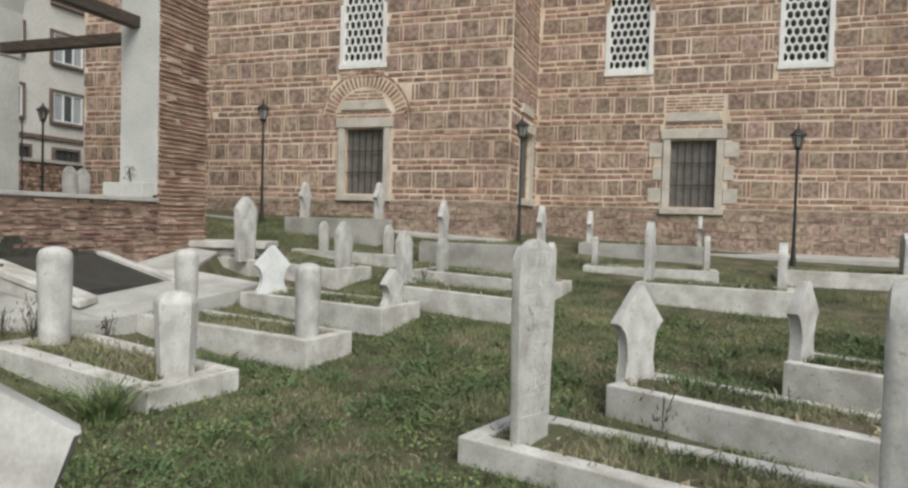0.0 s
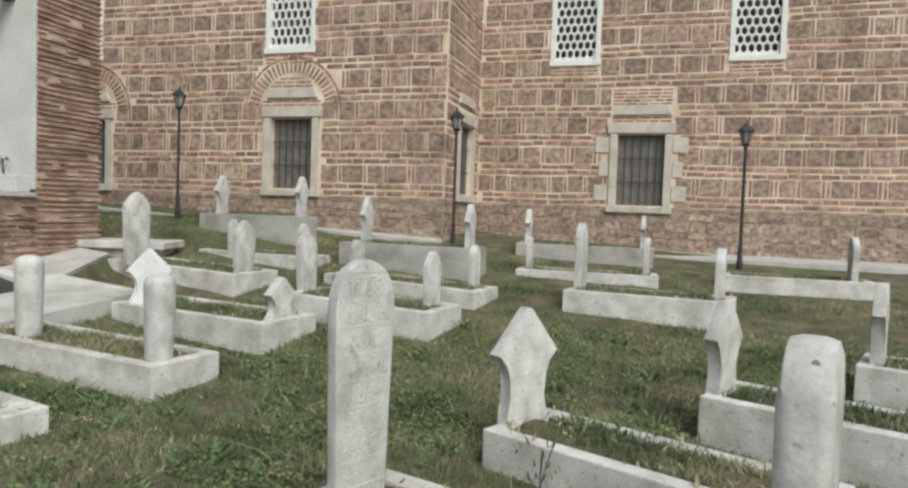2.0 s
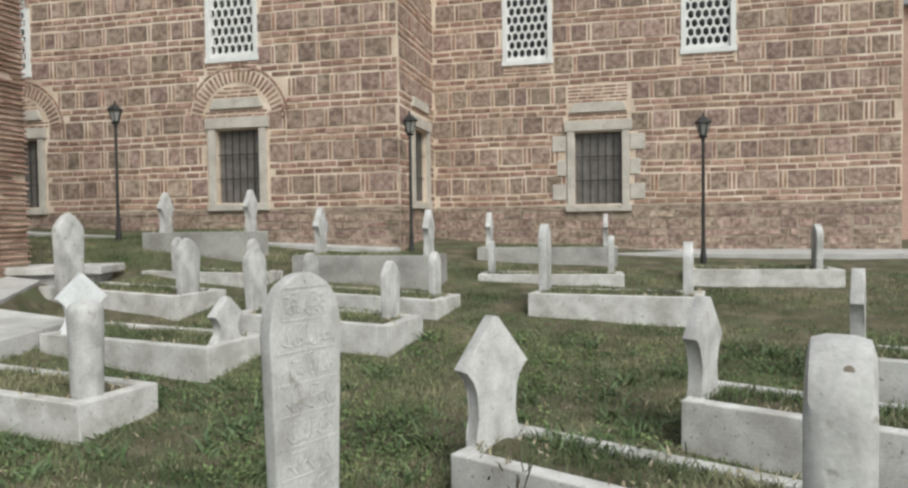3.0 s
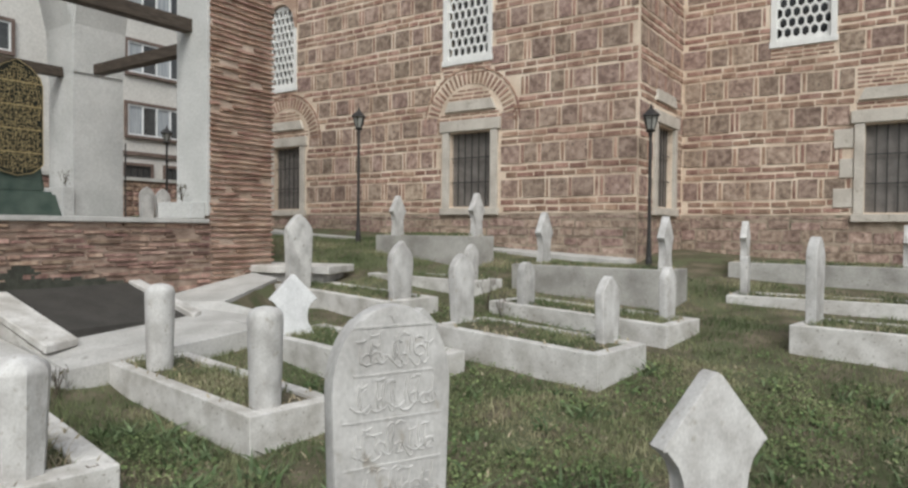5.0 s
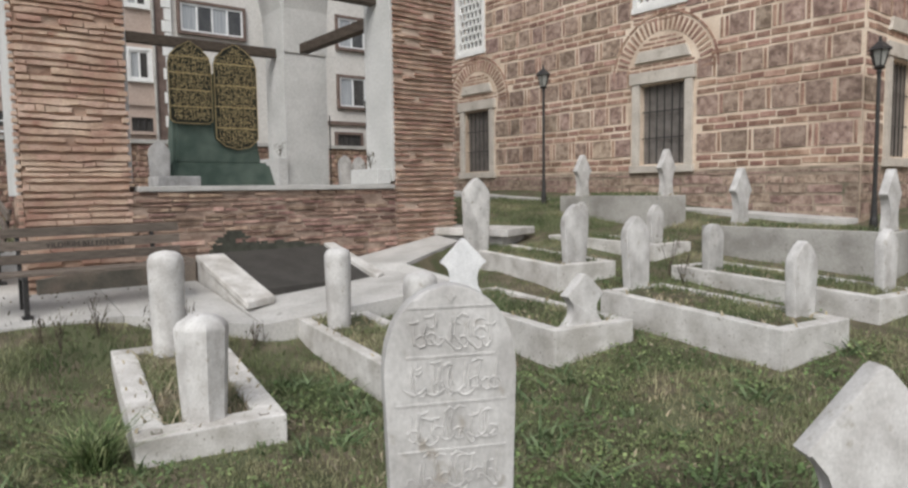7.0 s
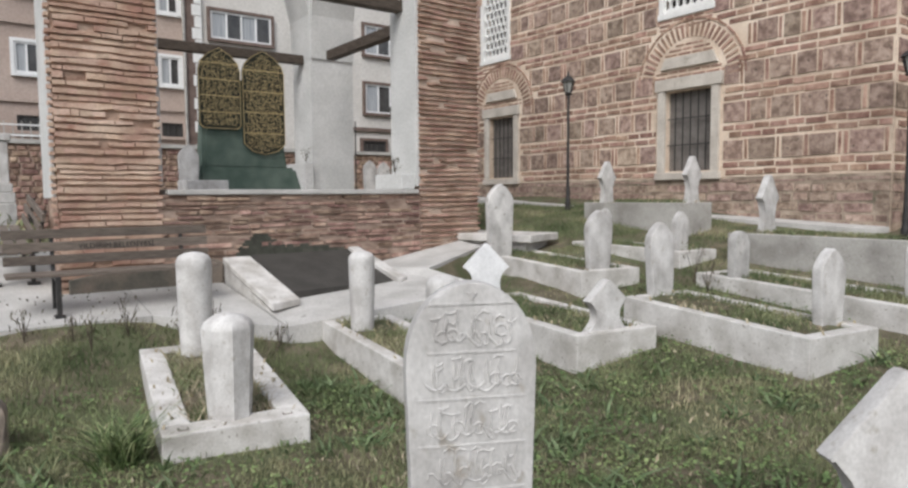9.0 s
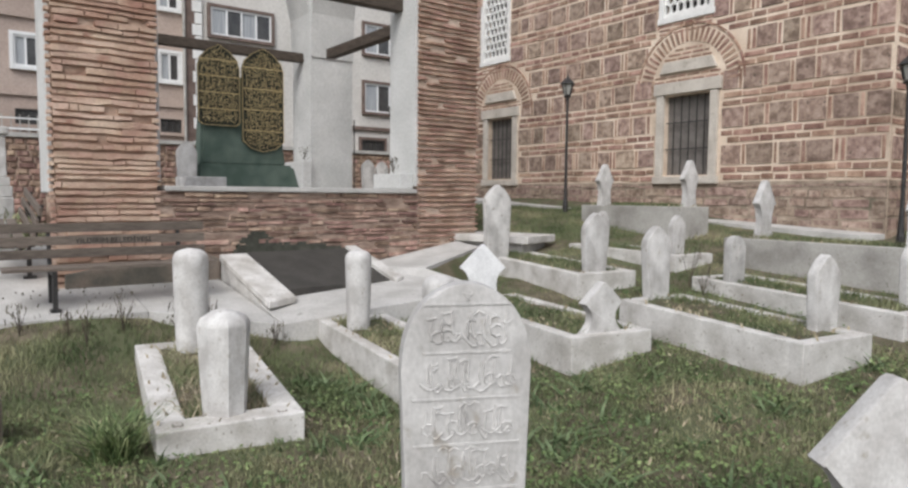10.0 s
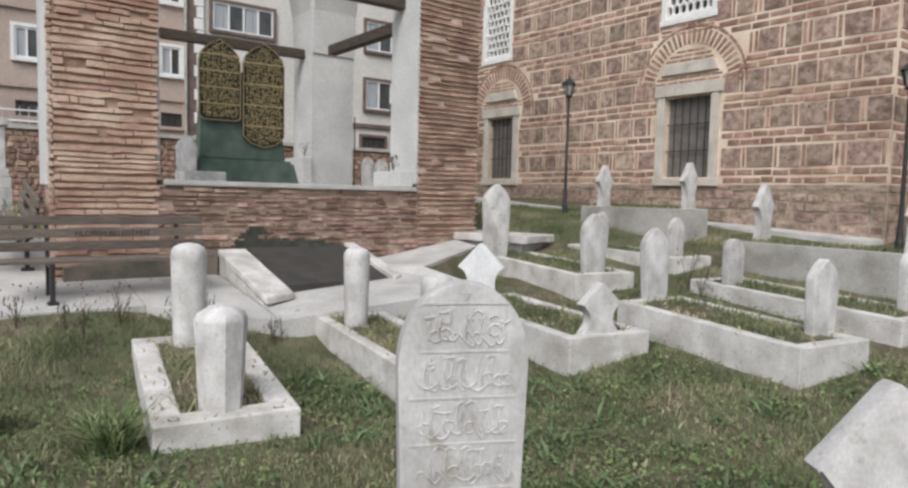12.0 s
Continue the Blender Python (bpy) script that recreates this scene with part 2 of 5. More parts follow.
def hexa(bm, low, high):
    """A solid between two quads of four corners each."""
    a, b = [bm.verts.new(p) for p in low], [bm.verts.new(p) for p in high]
    bm.faces.new(a), bm.faces.new(b)
    for i in range(4):
        bm.faces.new((a[i], a[(i + 1) % 4], b[(i + 1) % 4], b[i]))
    return bm


def slab(outline, thick, bevel=0.0, plane="yz", offset=0.0):
    """An outline in two axes, given thickness along the third, centred on offset."""
    bm = bmesh.new()
    put = {"yz": lambda u, v, w: (w, u, v), "xz": lambda u, v, w: (u, w, v), "xy": lambda u, v, w: (u, v, w)}[plane]
    a = [bm.verts.new(put(u, v, offset - thick / 2)) for u, v in outline]
    b = [bm.verts.new(put(u, v, offset + thick / 2)) for u, v in outline]
    fa, fb = bm.faces.new(a), bm.faces.new(b)
    for i in range(len(a)):
        bm.faces.new((a[i], a[(i + 1) % len(a)], b[(i + 1) % len(a)], b[i]))
    if bevel:
        bmesh.ops.bevel(bm, geom=list(fa.edges) + list(fb.edges), offset=bevel, segments=2, affect="EDGES", profile=0.6)
    return bm


def lathe(profile, seg=20, bm=None, at=(0, 0, 0), squash=1.0):
    bm = bm or bmesh.new()
    rings = [[bm.verts.new((at[0] + r * squash * math.cos(2 * math.pi * i / seg), at[1] + r * math.sin(2 * math.pi * i / seg), at[2] + z)) for i in range(seg)] for r, z in profile]
    for a, b in zip(rings, rings[1:]):
        for i in range(seg):
            bm.faces.new((a[i], a[(i + 1) % seg], b[(i + 1) % seg], b[i]))
    bm.faces.new(rings[0]), bm.faces.new(rings[-1])
    return bm


# ---- ground ----
def bank(x, y):
    """Low grassy bank that laps against the edge of the paving."""
    best = 0.0
    for (ax, ay), (bx, by) in (((-6.05, -2.0), (-6.05, 5.3)), ((-6.05, 5.3), (-5.1, 6.45)), ((-5.1, 6.45), (-4.78, 8.5))):
        ex, ey = bx - ax, by - ay
        s = min(max(((x - ax) * ex + (y - ay) * ey) / (ex * ex + ey * ey), 0.0), 1.0)
        d = math.hypot(x - ax - s * ex, y - ay - s * ey)
        best = max(best, (0.03 if ay < 5 else 0.02 if ay < 6 else 0.0) * math.exp(-(d / 0.22) ** 2))
    return best


def ground(x, y):
    """Height of the graveyard: it climbs towards the mosque and the tomb."""
    x, y = min(max(x, -10.0), 7.0), min(max(y, -2.0), 16.5)
    return -0.09 - 0.0075 * x - 0.0143 * y + 0.00442 * x * x - 0.00285 * x * y + 0.00544 * y * y + 0.1 * math.exp(-((x - 1.6) ** 2 + (y - 2.2) ** 2) / 6.0) - 0.18 * math.exp(-((x + 3.6) ** 2 + (y - 6.8) ** 2) / 5.0) + 0.22 * math.exp(-((x + 6.5) ** 2 + (y - 4.3) ** 2) / 1.6) - 0.2 * math.exp(-((x + 6.0) ** 2 + (y - 9.7) ** 2) / 0.3) - 0.05 * math.exp(-((x + 4.75) ** 2 + (y - 6.6) ** 2) / 0.2) - 0.3 * math.exp(-((x + 10.0) ** 2) / 2.4 - (y - 14.6) ** 2 / 1.2) + bank(x, y)


PIT = (-7.3, -5.65, 6.86, 8.3)
xs = sorted(set([-900, -300, -120, -60, -40, -30, -22, -16] + [round(-12 + 0.35 * i, 2) for i in range(58)] + [round(-6.5 + 0.12 * i, 2) for i in range(20)] + [PIT[0], PIT[1]] + [12, 20, 40, 120, 300, 900]))
ys = sorted(set([-900, -300, -100, -40, -15, -8] + [round(-3 + 0.35 * i, 2) for i in range(60)] + [round(1.07 + 0.175 * i, 3) for i in range(52)] + [PIT[2], PIT[3]] + [22, 30, 60, 150, 400, 900]))
bm = bmesh.new()
gv = [[bm.verts.new((x, y, ground(x, y) + 0.03 * noise.noise((x * 1.3, y * 1.3, 0)))) for y in ys] for x in xs]
for i in range(len(xs) - 1):
    for j in range(len(ys) - 1):
        cx, cy = (xs[i] + xs[i + 1]) / 2, (ys[j] + ys[j + 1]) / 2
        if not (PIT[0] - 0.5 < cx < PIT[1] and PIT[2] < cy < PIT[3]):
            bm.faces.new((gv[i][j], gv[i + 1][j], gv[i + 1][j + 1], gv[i][j + 1]))
tagged(obj("ground", bm, SOIL, True), "sloping graveyard ground of dark soil and thin grass", "ground", kind="structure")

# ---- graves ----
SINK = 0.25


def grave(x, y, turn, length, width, ztop, zback=None, kerb=0.13, name="grave_kerb", label="white marble grave kerb filled with soil and grass", fill=0.035, mtl=None, low=None):
    """A frame of four kerb slabs round a bed of soil; the corner at x, y, the long side along turn."""
    zback = ztop if zback is None else zback
    mtl = mtl or KERB
    g = thing(name, label, "grave", (x, y, ztop), turn, "graves")
    tilt = lambda u: (zback - ztop) * u / length
    c, s = math.cos(radians(turn)), math.sin(radians(turn))
    foot = lambda u, v: min(ground(x + c * u - s * v, y + s * u + c * v) - ztop - SINK, -0.15)
    def kerbstone(u0, u1, v0, v1):
        b = bmesh.new()
        q = ((u0, v0), (u1, v0), (u1, v1), (u0, v1))
        hexa(b, [(u, v, foot(u, v)) for u, v in q], [(u, v, tilt(u)) for u, v in q])
        top = [e for e in b.edges if all(abs(w.co.z - tilt(w.co.x)) < 1e-4 for w in e.verts)]
        up = [e for e in b.edges if abs(e.verts[0].co.z - e.verts[1].co.z) > 0.1 and all(min(abs(w.co.x), abs(w.co.x - length)) < 1e-4 for w in e.verts)]
        bmesh.ops.bevel(b, geom=list(set(top + up)), offset=0.012, segments=2, affect="EDGES", profile=0.6)
        for w in b.verts:
            w.co += 0.006 * noise.noise_vector(Vector((x + w.co.x * 2.1, y + w.co.y * 2.1, w.co.z * 3)))
        part("kerb_slab", b, mtl, g)
    e = 0.001
    kerbstone(kerb + e, length - kerb - e, 0, kerb)
    kerbstone(kerb + e, length - kerb - e, width - kerb, width)
    kerbstone(0, kerb, 0, width)
    kerbstone(length - kerb, length, 0, width)
    b = bmesh.new()
    n, k = 10, 5
    vs = [[b.verts.new((kerb + (length - 2 * kerb) * i / n, kerb + (width - 2 * kerb) * j / k, tilt(length * i / n) - fill + 0.05 * noise.noise((x + i * 0.7, y + j * 0.7, 3)) + 0.02 * math.sin(math.pi * j / k))) for j in range(k + 1)] for i in range(n + 1)]
    for i in range(n):
        for j in range(k):
            b.faces.new((vs[i][j], vs[i + 1][j], vs[i + 1][j + 1], vs[i][j + 1]))
    part("soil_bed", b, SOIL, g, "dark soil with grass", True)
    BEDS.append((x, y, turn, length, width, kerb, ztop, zback, fill))
    return g


BEDS = []


def arch_outline(w, h, foot=None, point=0.35, n=8):
    """A slab that widens upwards from its foot, with a rounded or pointed top."""
    foot = foot or w
    rise = w * (0.5 + point * 0.5)
    side = [(w / 2 * math.cos(a) * (1 - 0.0), h - rise + rise * math.sin(a) ** (1.0 - 0.25 * point) if point else h - rise + rise * math.sin(a)) for a in [math.pi / 2 * i / n for i in range(n + 1)]]
    side = [(max(u, 0.0), z) for u, z in side]
    right = [(foot / 2, 0.0)] + side
    left = [(-u, z) for u, z in reversed(right) if u > 1e-4]
    return right + left


def point_outline(w, h, foot=None, n=5):
    """A slab with a pointed head."""
    foot = foot or w * 0.85
    r = [(foot / 2, 0), (w / 2, h - w * 0.66), (w * 0.49, h - w * 0.52), (w * 0.43, h - w * 0.39), (w * 0.31, h - w * 0.24), (w * 0.15, h - w * 0.1), (0, h)]
    return r + [(-u, z) for u, z in reversed(r) if u > 0]


def diamond_outline(w, h, d=0.46, foot=0.72):
    """A diamond head on a waisted neck that flares to a foot."""
    r = [(w * foot / 2, 0), (w * foot * 0.48, h * 0.04), (w * (0.12 + foot * 0.26), h * 0.12), (w * 0.285, h * 0.23), (w * 0.27, h * 0.34), (w * 0.285, h * 0.44), (w * 0.33, h * 0.525), (w * 0.39, h * 0.575), (w * 0.48, h * 0.597), (w * 0.5, h * 0.618), (0.03, h - 0.012), (0.012, h), (0, h + 0.001)]
    return r + [(-u, z) for u, z in reversed(r) if u > 0]


def stone(x, y, z, turn, bm, label, mtl=None, lean=0.0, smooth=True, name="headstone", lean2=0.0):
    o = obj(name, bm, mtl or MARBLE, smooth)
    o.matrix_world = pose(x, y, z, lean, lean2, turn)
    return tagged(o, label, "gravestone", "gravestones")


def post(w, h, seg=16, sides=0):
    """A tapered post with a domed head; with sides, its shaft is a softened prism."""
    r = w / 2
    bm = lathe([(r * 0.87, -0.05), (r * 0.89, 0.1), (r * 0.97, h * 0.6), (r, h - r * 0.8), (r * 0.975, h - r * 0.5), (r * 0.84, h - r * 0.24), (r * 0.55, h - r * 0.08), (r * 0.15, h)] if not sides else [(r * 0.82, -0.05), (r * 0.84, 0.1), (r, h - r * 0.62), (r * 0.985, h - r * 0.5), (r * 0.86, h - r * 0.3), (r * 0.55, h - r * 0.1), (r * 0.15, h)], seg)
    for v in bm.verts if sides else []:
        step = 2 * math.pi / sides
        a = math.atan2(v.co.y, v.co.x) % step - step / 2
        k = math.cos(step / 2) / math.cos(a)
        v.co.x, v.co.y = v.co.x * k, v.co.y * k
    return bm


# graves in the open part, from the tomb towards the mosque
A0 = 172.0
grave(-2.662, 5.62, A0, 2.25, 0.98, 0.195, 0.33, 0.2)
grave(-2.41, 7.34, 173.0, 2.6, 0.82, 0.32, 0.38)
grave(-2.255, 9.02, 172.5, 2.35, 0.97, 0.487, 0.53)
grave(-0.71, 10.02, 172.0, 2.15, 0.94, 0.588, 0.66)
grave(-0.62, 11.67, 172.0, 2.55, 0.9, 0.674, 0.76)
grave(-3.85, 10.76, 171.0, 2.6, 0.95, 0.8, 0.87, label="grey marble grave kerb filled with rough grass")
grave(-3.87, 12.5, 176.0, 2.2, 0.8, 0.95, 0.98, label="low marble grave kerb filled with grass")
grave(0.41, 11.3, -8.0, 2.25, 0.95, 0.73)
grave(-0.69, 13.3, 2.0, 2.4, 0.8, 0.83)
grave(2.75, 13.65, 2.0, 2.3, 0.8, 0.9)
grave(0.585, 6.12, -24.0, 2.1, 0.78, 0.283)
grave(2.03, 7.16, -25.0, 2.2, 0.78, 0.416)
grave(3.45, 8.6, -20.0, 2.2, 0.8, 0.5)
grave(-0.23, 4.7, -17.0, 2.75, 0.88, 0.16, kerb=0.15)
# raised tomb boxes
grave(-5.0, 14.1, 178.0, 2.3, 0.75, 1.6, name="raised_tomb", label="raised grey marble tomb box beside the wall", fill=0.02, mtl=TOMBGREY)
grave(-1.2, 13.2, 178.0, 2.5, 0.75, 1.19, name="raised_tomb", label="raised grey marble tomb box with grass on top", fill=0.03, mtl=TOMBGREY)
grave(-1.05, 15.0, -1.0, 2.65, 0.75, 1.22, name="raised_tomb", label="raised grey marble tomb box near the path", fill=0.03, mtl=TOMBGREY)

W = "white marble "
stone(-4.64, 5.38, 0.28, A0, post(0.315, 0.97, 28), W + "round-topped gravestone post on a kerb", smooth=True)
stone(-2.97, 5.15, 0.17, A0, post(0.37, 0.77, 48, 8), W + "eight-sided gravestone post with a domed top", smooth=True)
stone(-4.49, 7.04, 0.34, A0, post(0.275, 0.84, 28), W + "round gravestone post with a flat rounded top", smooth=True)
stone(-2.68, 6.81, 0.3, A0, post(0.28, 0.81, 28), W + "round-topped gravestone post", smooth=True)
stone(-4.35, 8.6, 0.48, 147, slab(diamond_outline(0.54, 0.71, 0.5, 0.95), 0.1, 0.012), "bright white marble gravestone with a diamond head", MARBLE_BRIGHT)
stone(-2.45, 8.5, 0.46, A0, slab(diamond_outline(0.46, 0.5, 0.36, 1.1), 0.1, 0.012), W + "diamond-headed gravestone with a flared foot")
stone(-5.93, 10.13, 0.82, A0, slab(point_outline(0.42, 1.1), 0.12, 0.012), "tall grey marble gravestone with a pointed head", MARBLE_OLD)
stone(-4.13, 10.27, 0.78, A0, slab(point_outline(0.38, 0.77), 0.1, 0.012), W + "gravestone slab with a pointed head")
stone(-2.87, 9.88, 0.62, A0, slab(point_outline(0.34, 0.82), 0.11, 0.012), W + "narrow gravestone slab with a pointed head", lean2=2.0)
stone(-1.08, 9.89, 0.52, A0, slab(point_outline(0.34, 0.74), 0.1, 0.012), W + "narrow gravestone slab with a pointed head")
stone(-2.76, 11.23, 0.72, A0, slab(arch_outline(0.27, 0.58), 0.1, 0.012), "small grey marble gravestone with a round head", MARBLE_OLD)
stone(-0.93, 11.4, 0.64, A0, slab(point_outline(0.26, 0.66), 0.1, 0.012), W + "small gravestone with a pointed head")
stone(-5.44, 11.9, 0.95, 176, slab(point_outline(0.24, 0.58), 0.09, 0.01), "small grey marble gravestone with a pointed head", MARBLE_OLD)
stone(-4.1, 11.95, 0.94, 176, slab(point_outline(0.27, 0.56), 0.09, 0.01), "small marble gravestone with a pointed head")
stone(-6.91, 13.6, 1.57, 178, slab(diamond_outline(0.42, 0.8, 0.42, 0.7), 0.1, 0.01), "grey marble diamond-headed gravestone on a raised tomb", MARBLE_OLD)
stone(-5.2, 13.8, 1.57, 178, slab(diamond_outline(0.42, 0.82, 0.42, 0.8), 0.1, 0.01), W + "diamond-headed gravestone on a raised tomb")
stone(-3.4, 13.0, 1.16, 178, slab(diamond_outline(0.44, 0.85, 0.45, 0.8), 0.1, 0.01), W + "diamond-headed gravestone on a raised tomb")
stone(-1.4, 12.8, 1.15, 178, slab(diamond_outline(0.42, 0.78, 0.42, 0.8), 0.1, 0.01), W + "diamond-headed gravestone on a raised tomb")
stone(-0.52, 13.7, 0.8, 2, slab(arch_outline(0.22, 0.58), 0.1, 0.01), "small grey marble gravestone with a round head", MARBLE_OLD)
stone(1.5, 13.7, 0.8, 2, slab(arch_outline(0.22, 0.66), 0.1, 0.01), "small grey marble gravestone with a round head", MARBLE_OLD)
stone(-0.87, 15.4, 1.18, -1, slab(diamond_outline(0.36, 0.72, 0.38, 0.8), 0.1, 0.01), W + "diamond-headed gravestone on a raised tomb")
stone(1.39, 15.3, 1.18, -1, slab(diamond_outline(0.36, 0.66, 0.36, 0.8), 0.08, 0.01), "thin grey marble gravestone on a raised tomb", MARBLE_OLD)
stone(0.6, 11.75, 0.7, -8, slab(point_outline(0.34, 0.98), 0.11, 0.01), W + "tall narrow gravestone slab at a kerb's end")
stone(2.5, 11.4, 0.7, -8, slab(point_outline(0.34, 0.72), 0.12, 0.01), W + "narrow gravestone slab at a kerb's end")
stone(4.7, 13.95, 0.86, 2, slab(point_outline(0.3, 0.75), 0.1, 0.01), "grey marble gravestone slab with a pointed head", MARBLE_OLD)
stone(0.795, 6.43, 0.27, -36, slab(diamond_outline(0.58, 0.83, 0.58, 0.68), 0.1, 0.014), W + "diamond-headed gravestone with a curved neck")
stone(2.21, 7.39, 0.38, -32, slab(diamond_outline(0.44, 0.76, 0.46, 0.7), 0.11, 0.014), W + "diamond-headed gravestone with a curved neck")
stone(3.7, 8.85, 0.47, -20, slab(diamond_outline(0.42, 0.78, 0.46, 0.7), 0.11, 0.014), "grey marble diamond-headed gravestone", MARBLE_OLD)
RSTONE = stone(2.195, 4.16, -0.085, -17, slab(arch_outline(0.38, 1.47, 0.34, 0.0), 0.17, 0.05), "grey marble gravestone with a rounded, chipped head", MARBLE_OLD)
stone(-0.445, 1.495, 0.15, -39, slab([(0.14, -0.3), (0.13, 0.5), (0.3, 0.9), (0, 1.12), (-0.3, 0.9), (-0.13, 0.5), (-0.14, -0.3)], 0.1, 0.014), W + "diamond-headed gravestone beside the path")
stone(-3.62, 3.72, -0.05, A0, slab(arch_outline(0.26, 0.5), 0.18, 0.04), "old brown weathered gravestone stub", SLATE)
MAIN = stone(0.225, 4.86, 0.09, -25, slab(arch_outline(0.39, 1.41, 0.33, 0.3, 10), 0.07, 0.012), W + "carved gravestone with lines of raised script")

# ---- mosque walls ----
def sheet(name, origin, along, width, z0, z1, thick, holes, material, label):
    """A wall with real thickness and rectangular openings; u runs along it, the face looks to the right of along."""
    us = sorted({0, width, *[h[0] for h in holes], *[h[1] for h in holes]})
    zs = sorted({z0, z1, *[h[2] for h in holes], *[h[3] for h in holes]})
    solid = lambda i, j: 0 <= i < len(us) - 1 and 0 <= j < len(zs) - 1 and not any(h[0] <= (us[i] + us[i + 1]) / 2 <= h[1] and h[2] <= (zs[j] + zs[j + 1]) / 2 <= h[3] for h in holes)
    bm, cache = bmesh.new(), {}
    def v(u, w, z):
        k = (round(u, 4), round(w, 4), round(z, 4))
        if k not in cache:
            cache[k] = bm.verts.new((u, w, z))
        return cache[k]
    for i in range(len(us) - 1):
        for j in range(len(zs) - 1):
            if not solid(i, j):
                continue
            a, b, c, d = us[i], us[i + 1], zs[j], zs[j + 1]
            bm.faces.new((v(a, 0, c), v(b, 0, c), v(b, 0, d), v(a, 0, d)))
            bm.faces.new((v(a, thick, c), v(b, thick, c), v(b, thick, d), v(a, thick, d)))
            for di, dj, q in ((-1, 0, ((a, c), (a, d))), (1, 0, ((b, c), (b, d))), (0, -1, ((a, c), (b, c))), (0, 1, ((a, d), (b, d)))):
                if not solid(i + di, j + dj):
                    bm.faces.new((v(q[0][0], 0, q[0][1]), v(q[1][0], 0, q[1][1]), v(q[1][0], thick, q[1][1]), v(q[0][0], thick, q[0][1])))
    o = obj(name, bm, material)
    o.matrix_world = pose(*origin, 0, 0, along)
    return tagged(o, label, "wall", kind="structure")


def chip(bm, u0, u1, z0, z1, out, rnd, jitter=0.006):
    """One masonry piece, proud of the wall face at w = 0, with worn corners."""
    j = lambda: rnd.uniform(-jitter, jitter)
    o = out * rnd.uniform(0.55, 1.3)
    c = min(0.012, (z1 - z0) * 0.22)
    base = [bm.verts.new((u, 0.01, z)) for u, z in ((u0, z0), (u1, z0), (u1, z1), (u0, z1))]
    front = [bm.verts.new((u + j(), -o, z + j() * 0.7)) for u, z in ((u0 + c, z0 + c), (u1 - c, z0 + c), (u1 - c, z1 - c), (u0 + c, z1 - c))]
    bm.faces.new(front)
    for i in range(4):
        bm.faces.new((base[i], base[(i + 1) % 4], front[(i + 1) % 4], front[i]))


def free_spans(u0, u1, z0, z1, holes):
    spans = [(u0, u1)]
    for h in holes:
        if h[2] < z1 and h[3] > z0:
            nxt = []
            for a, b in spans:
                if h[1] <= a or h[0] >= b:
                    nxt.append((a, b))
                else:
                    if h[0] - a > 0.05:
                        nxt.append((a, h[0]))
                    if b - h[1] > 0.05:
                        nxt.append((h[1], b))
            spans = nxt
    return spans


def in_arch(u, z, arches):
    return any((z > c[1] and math.hypot(u - c[0], z - c[1]) < c[2] + 0.05) for c in arches)


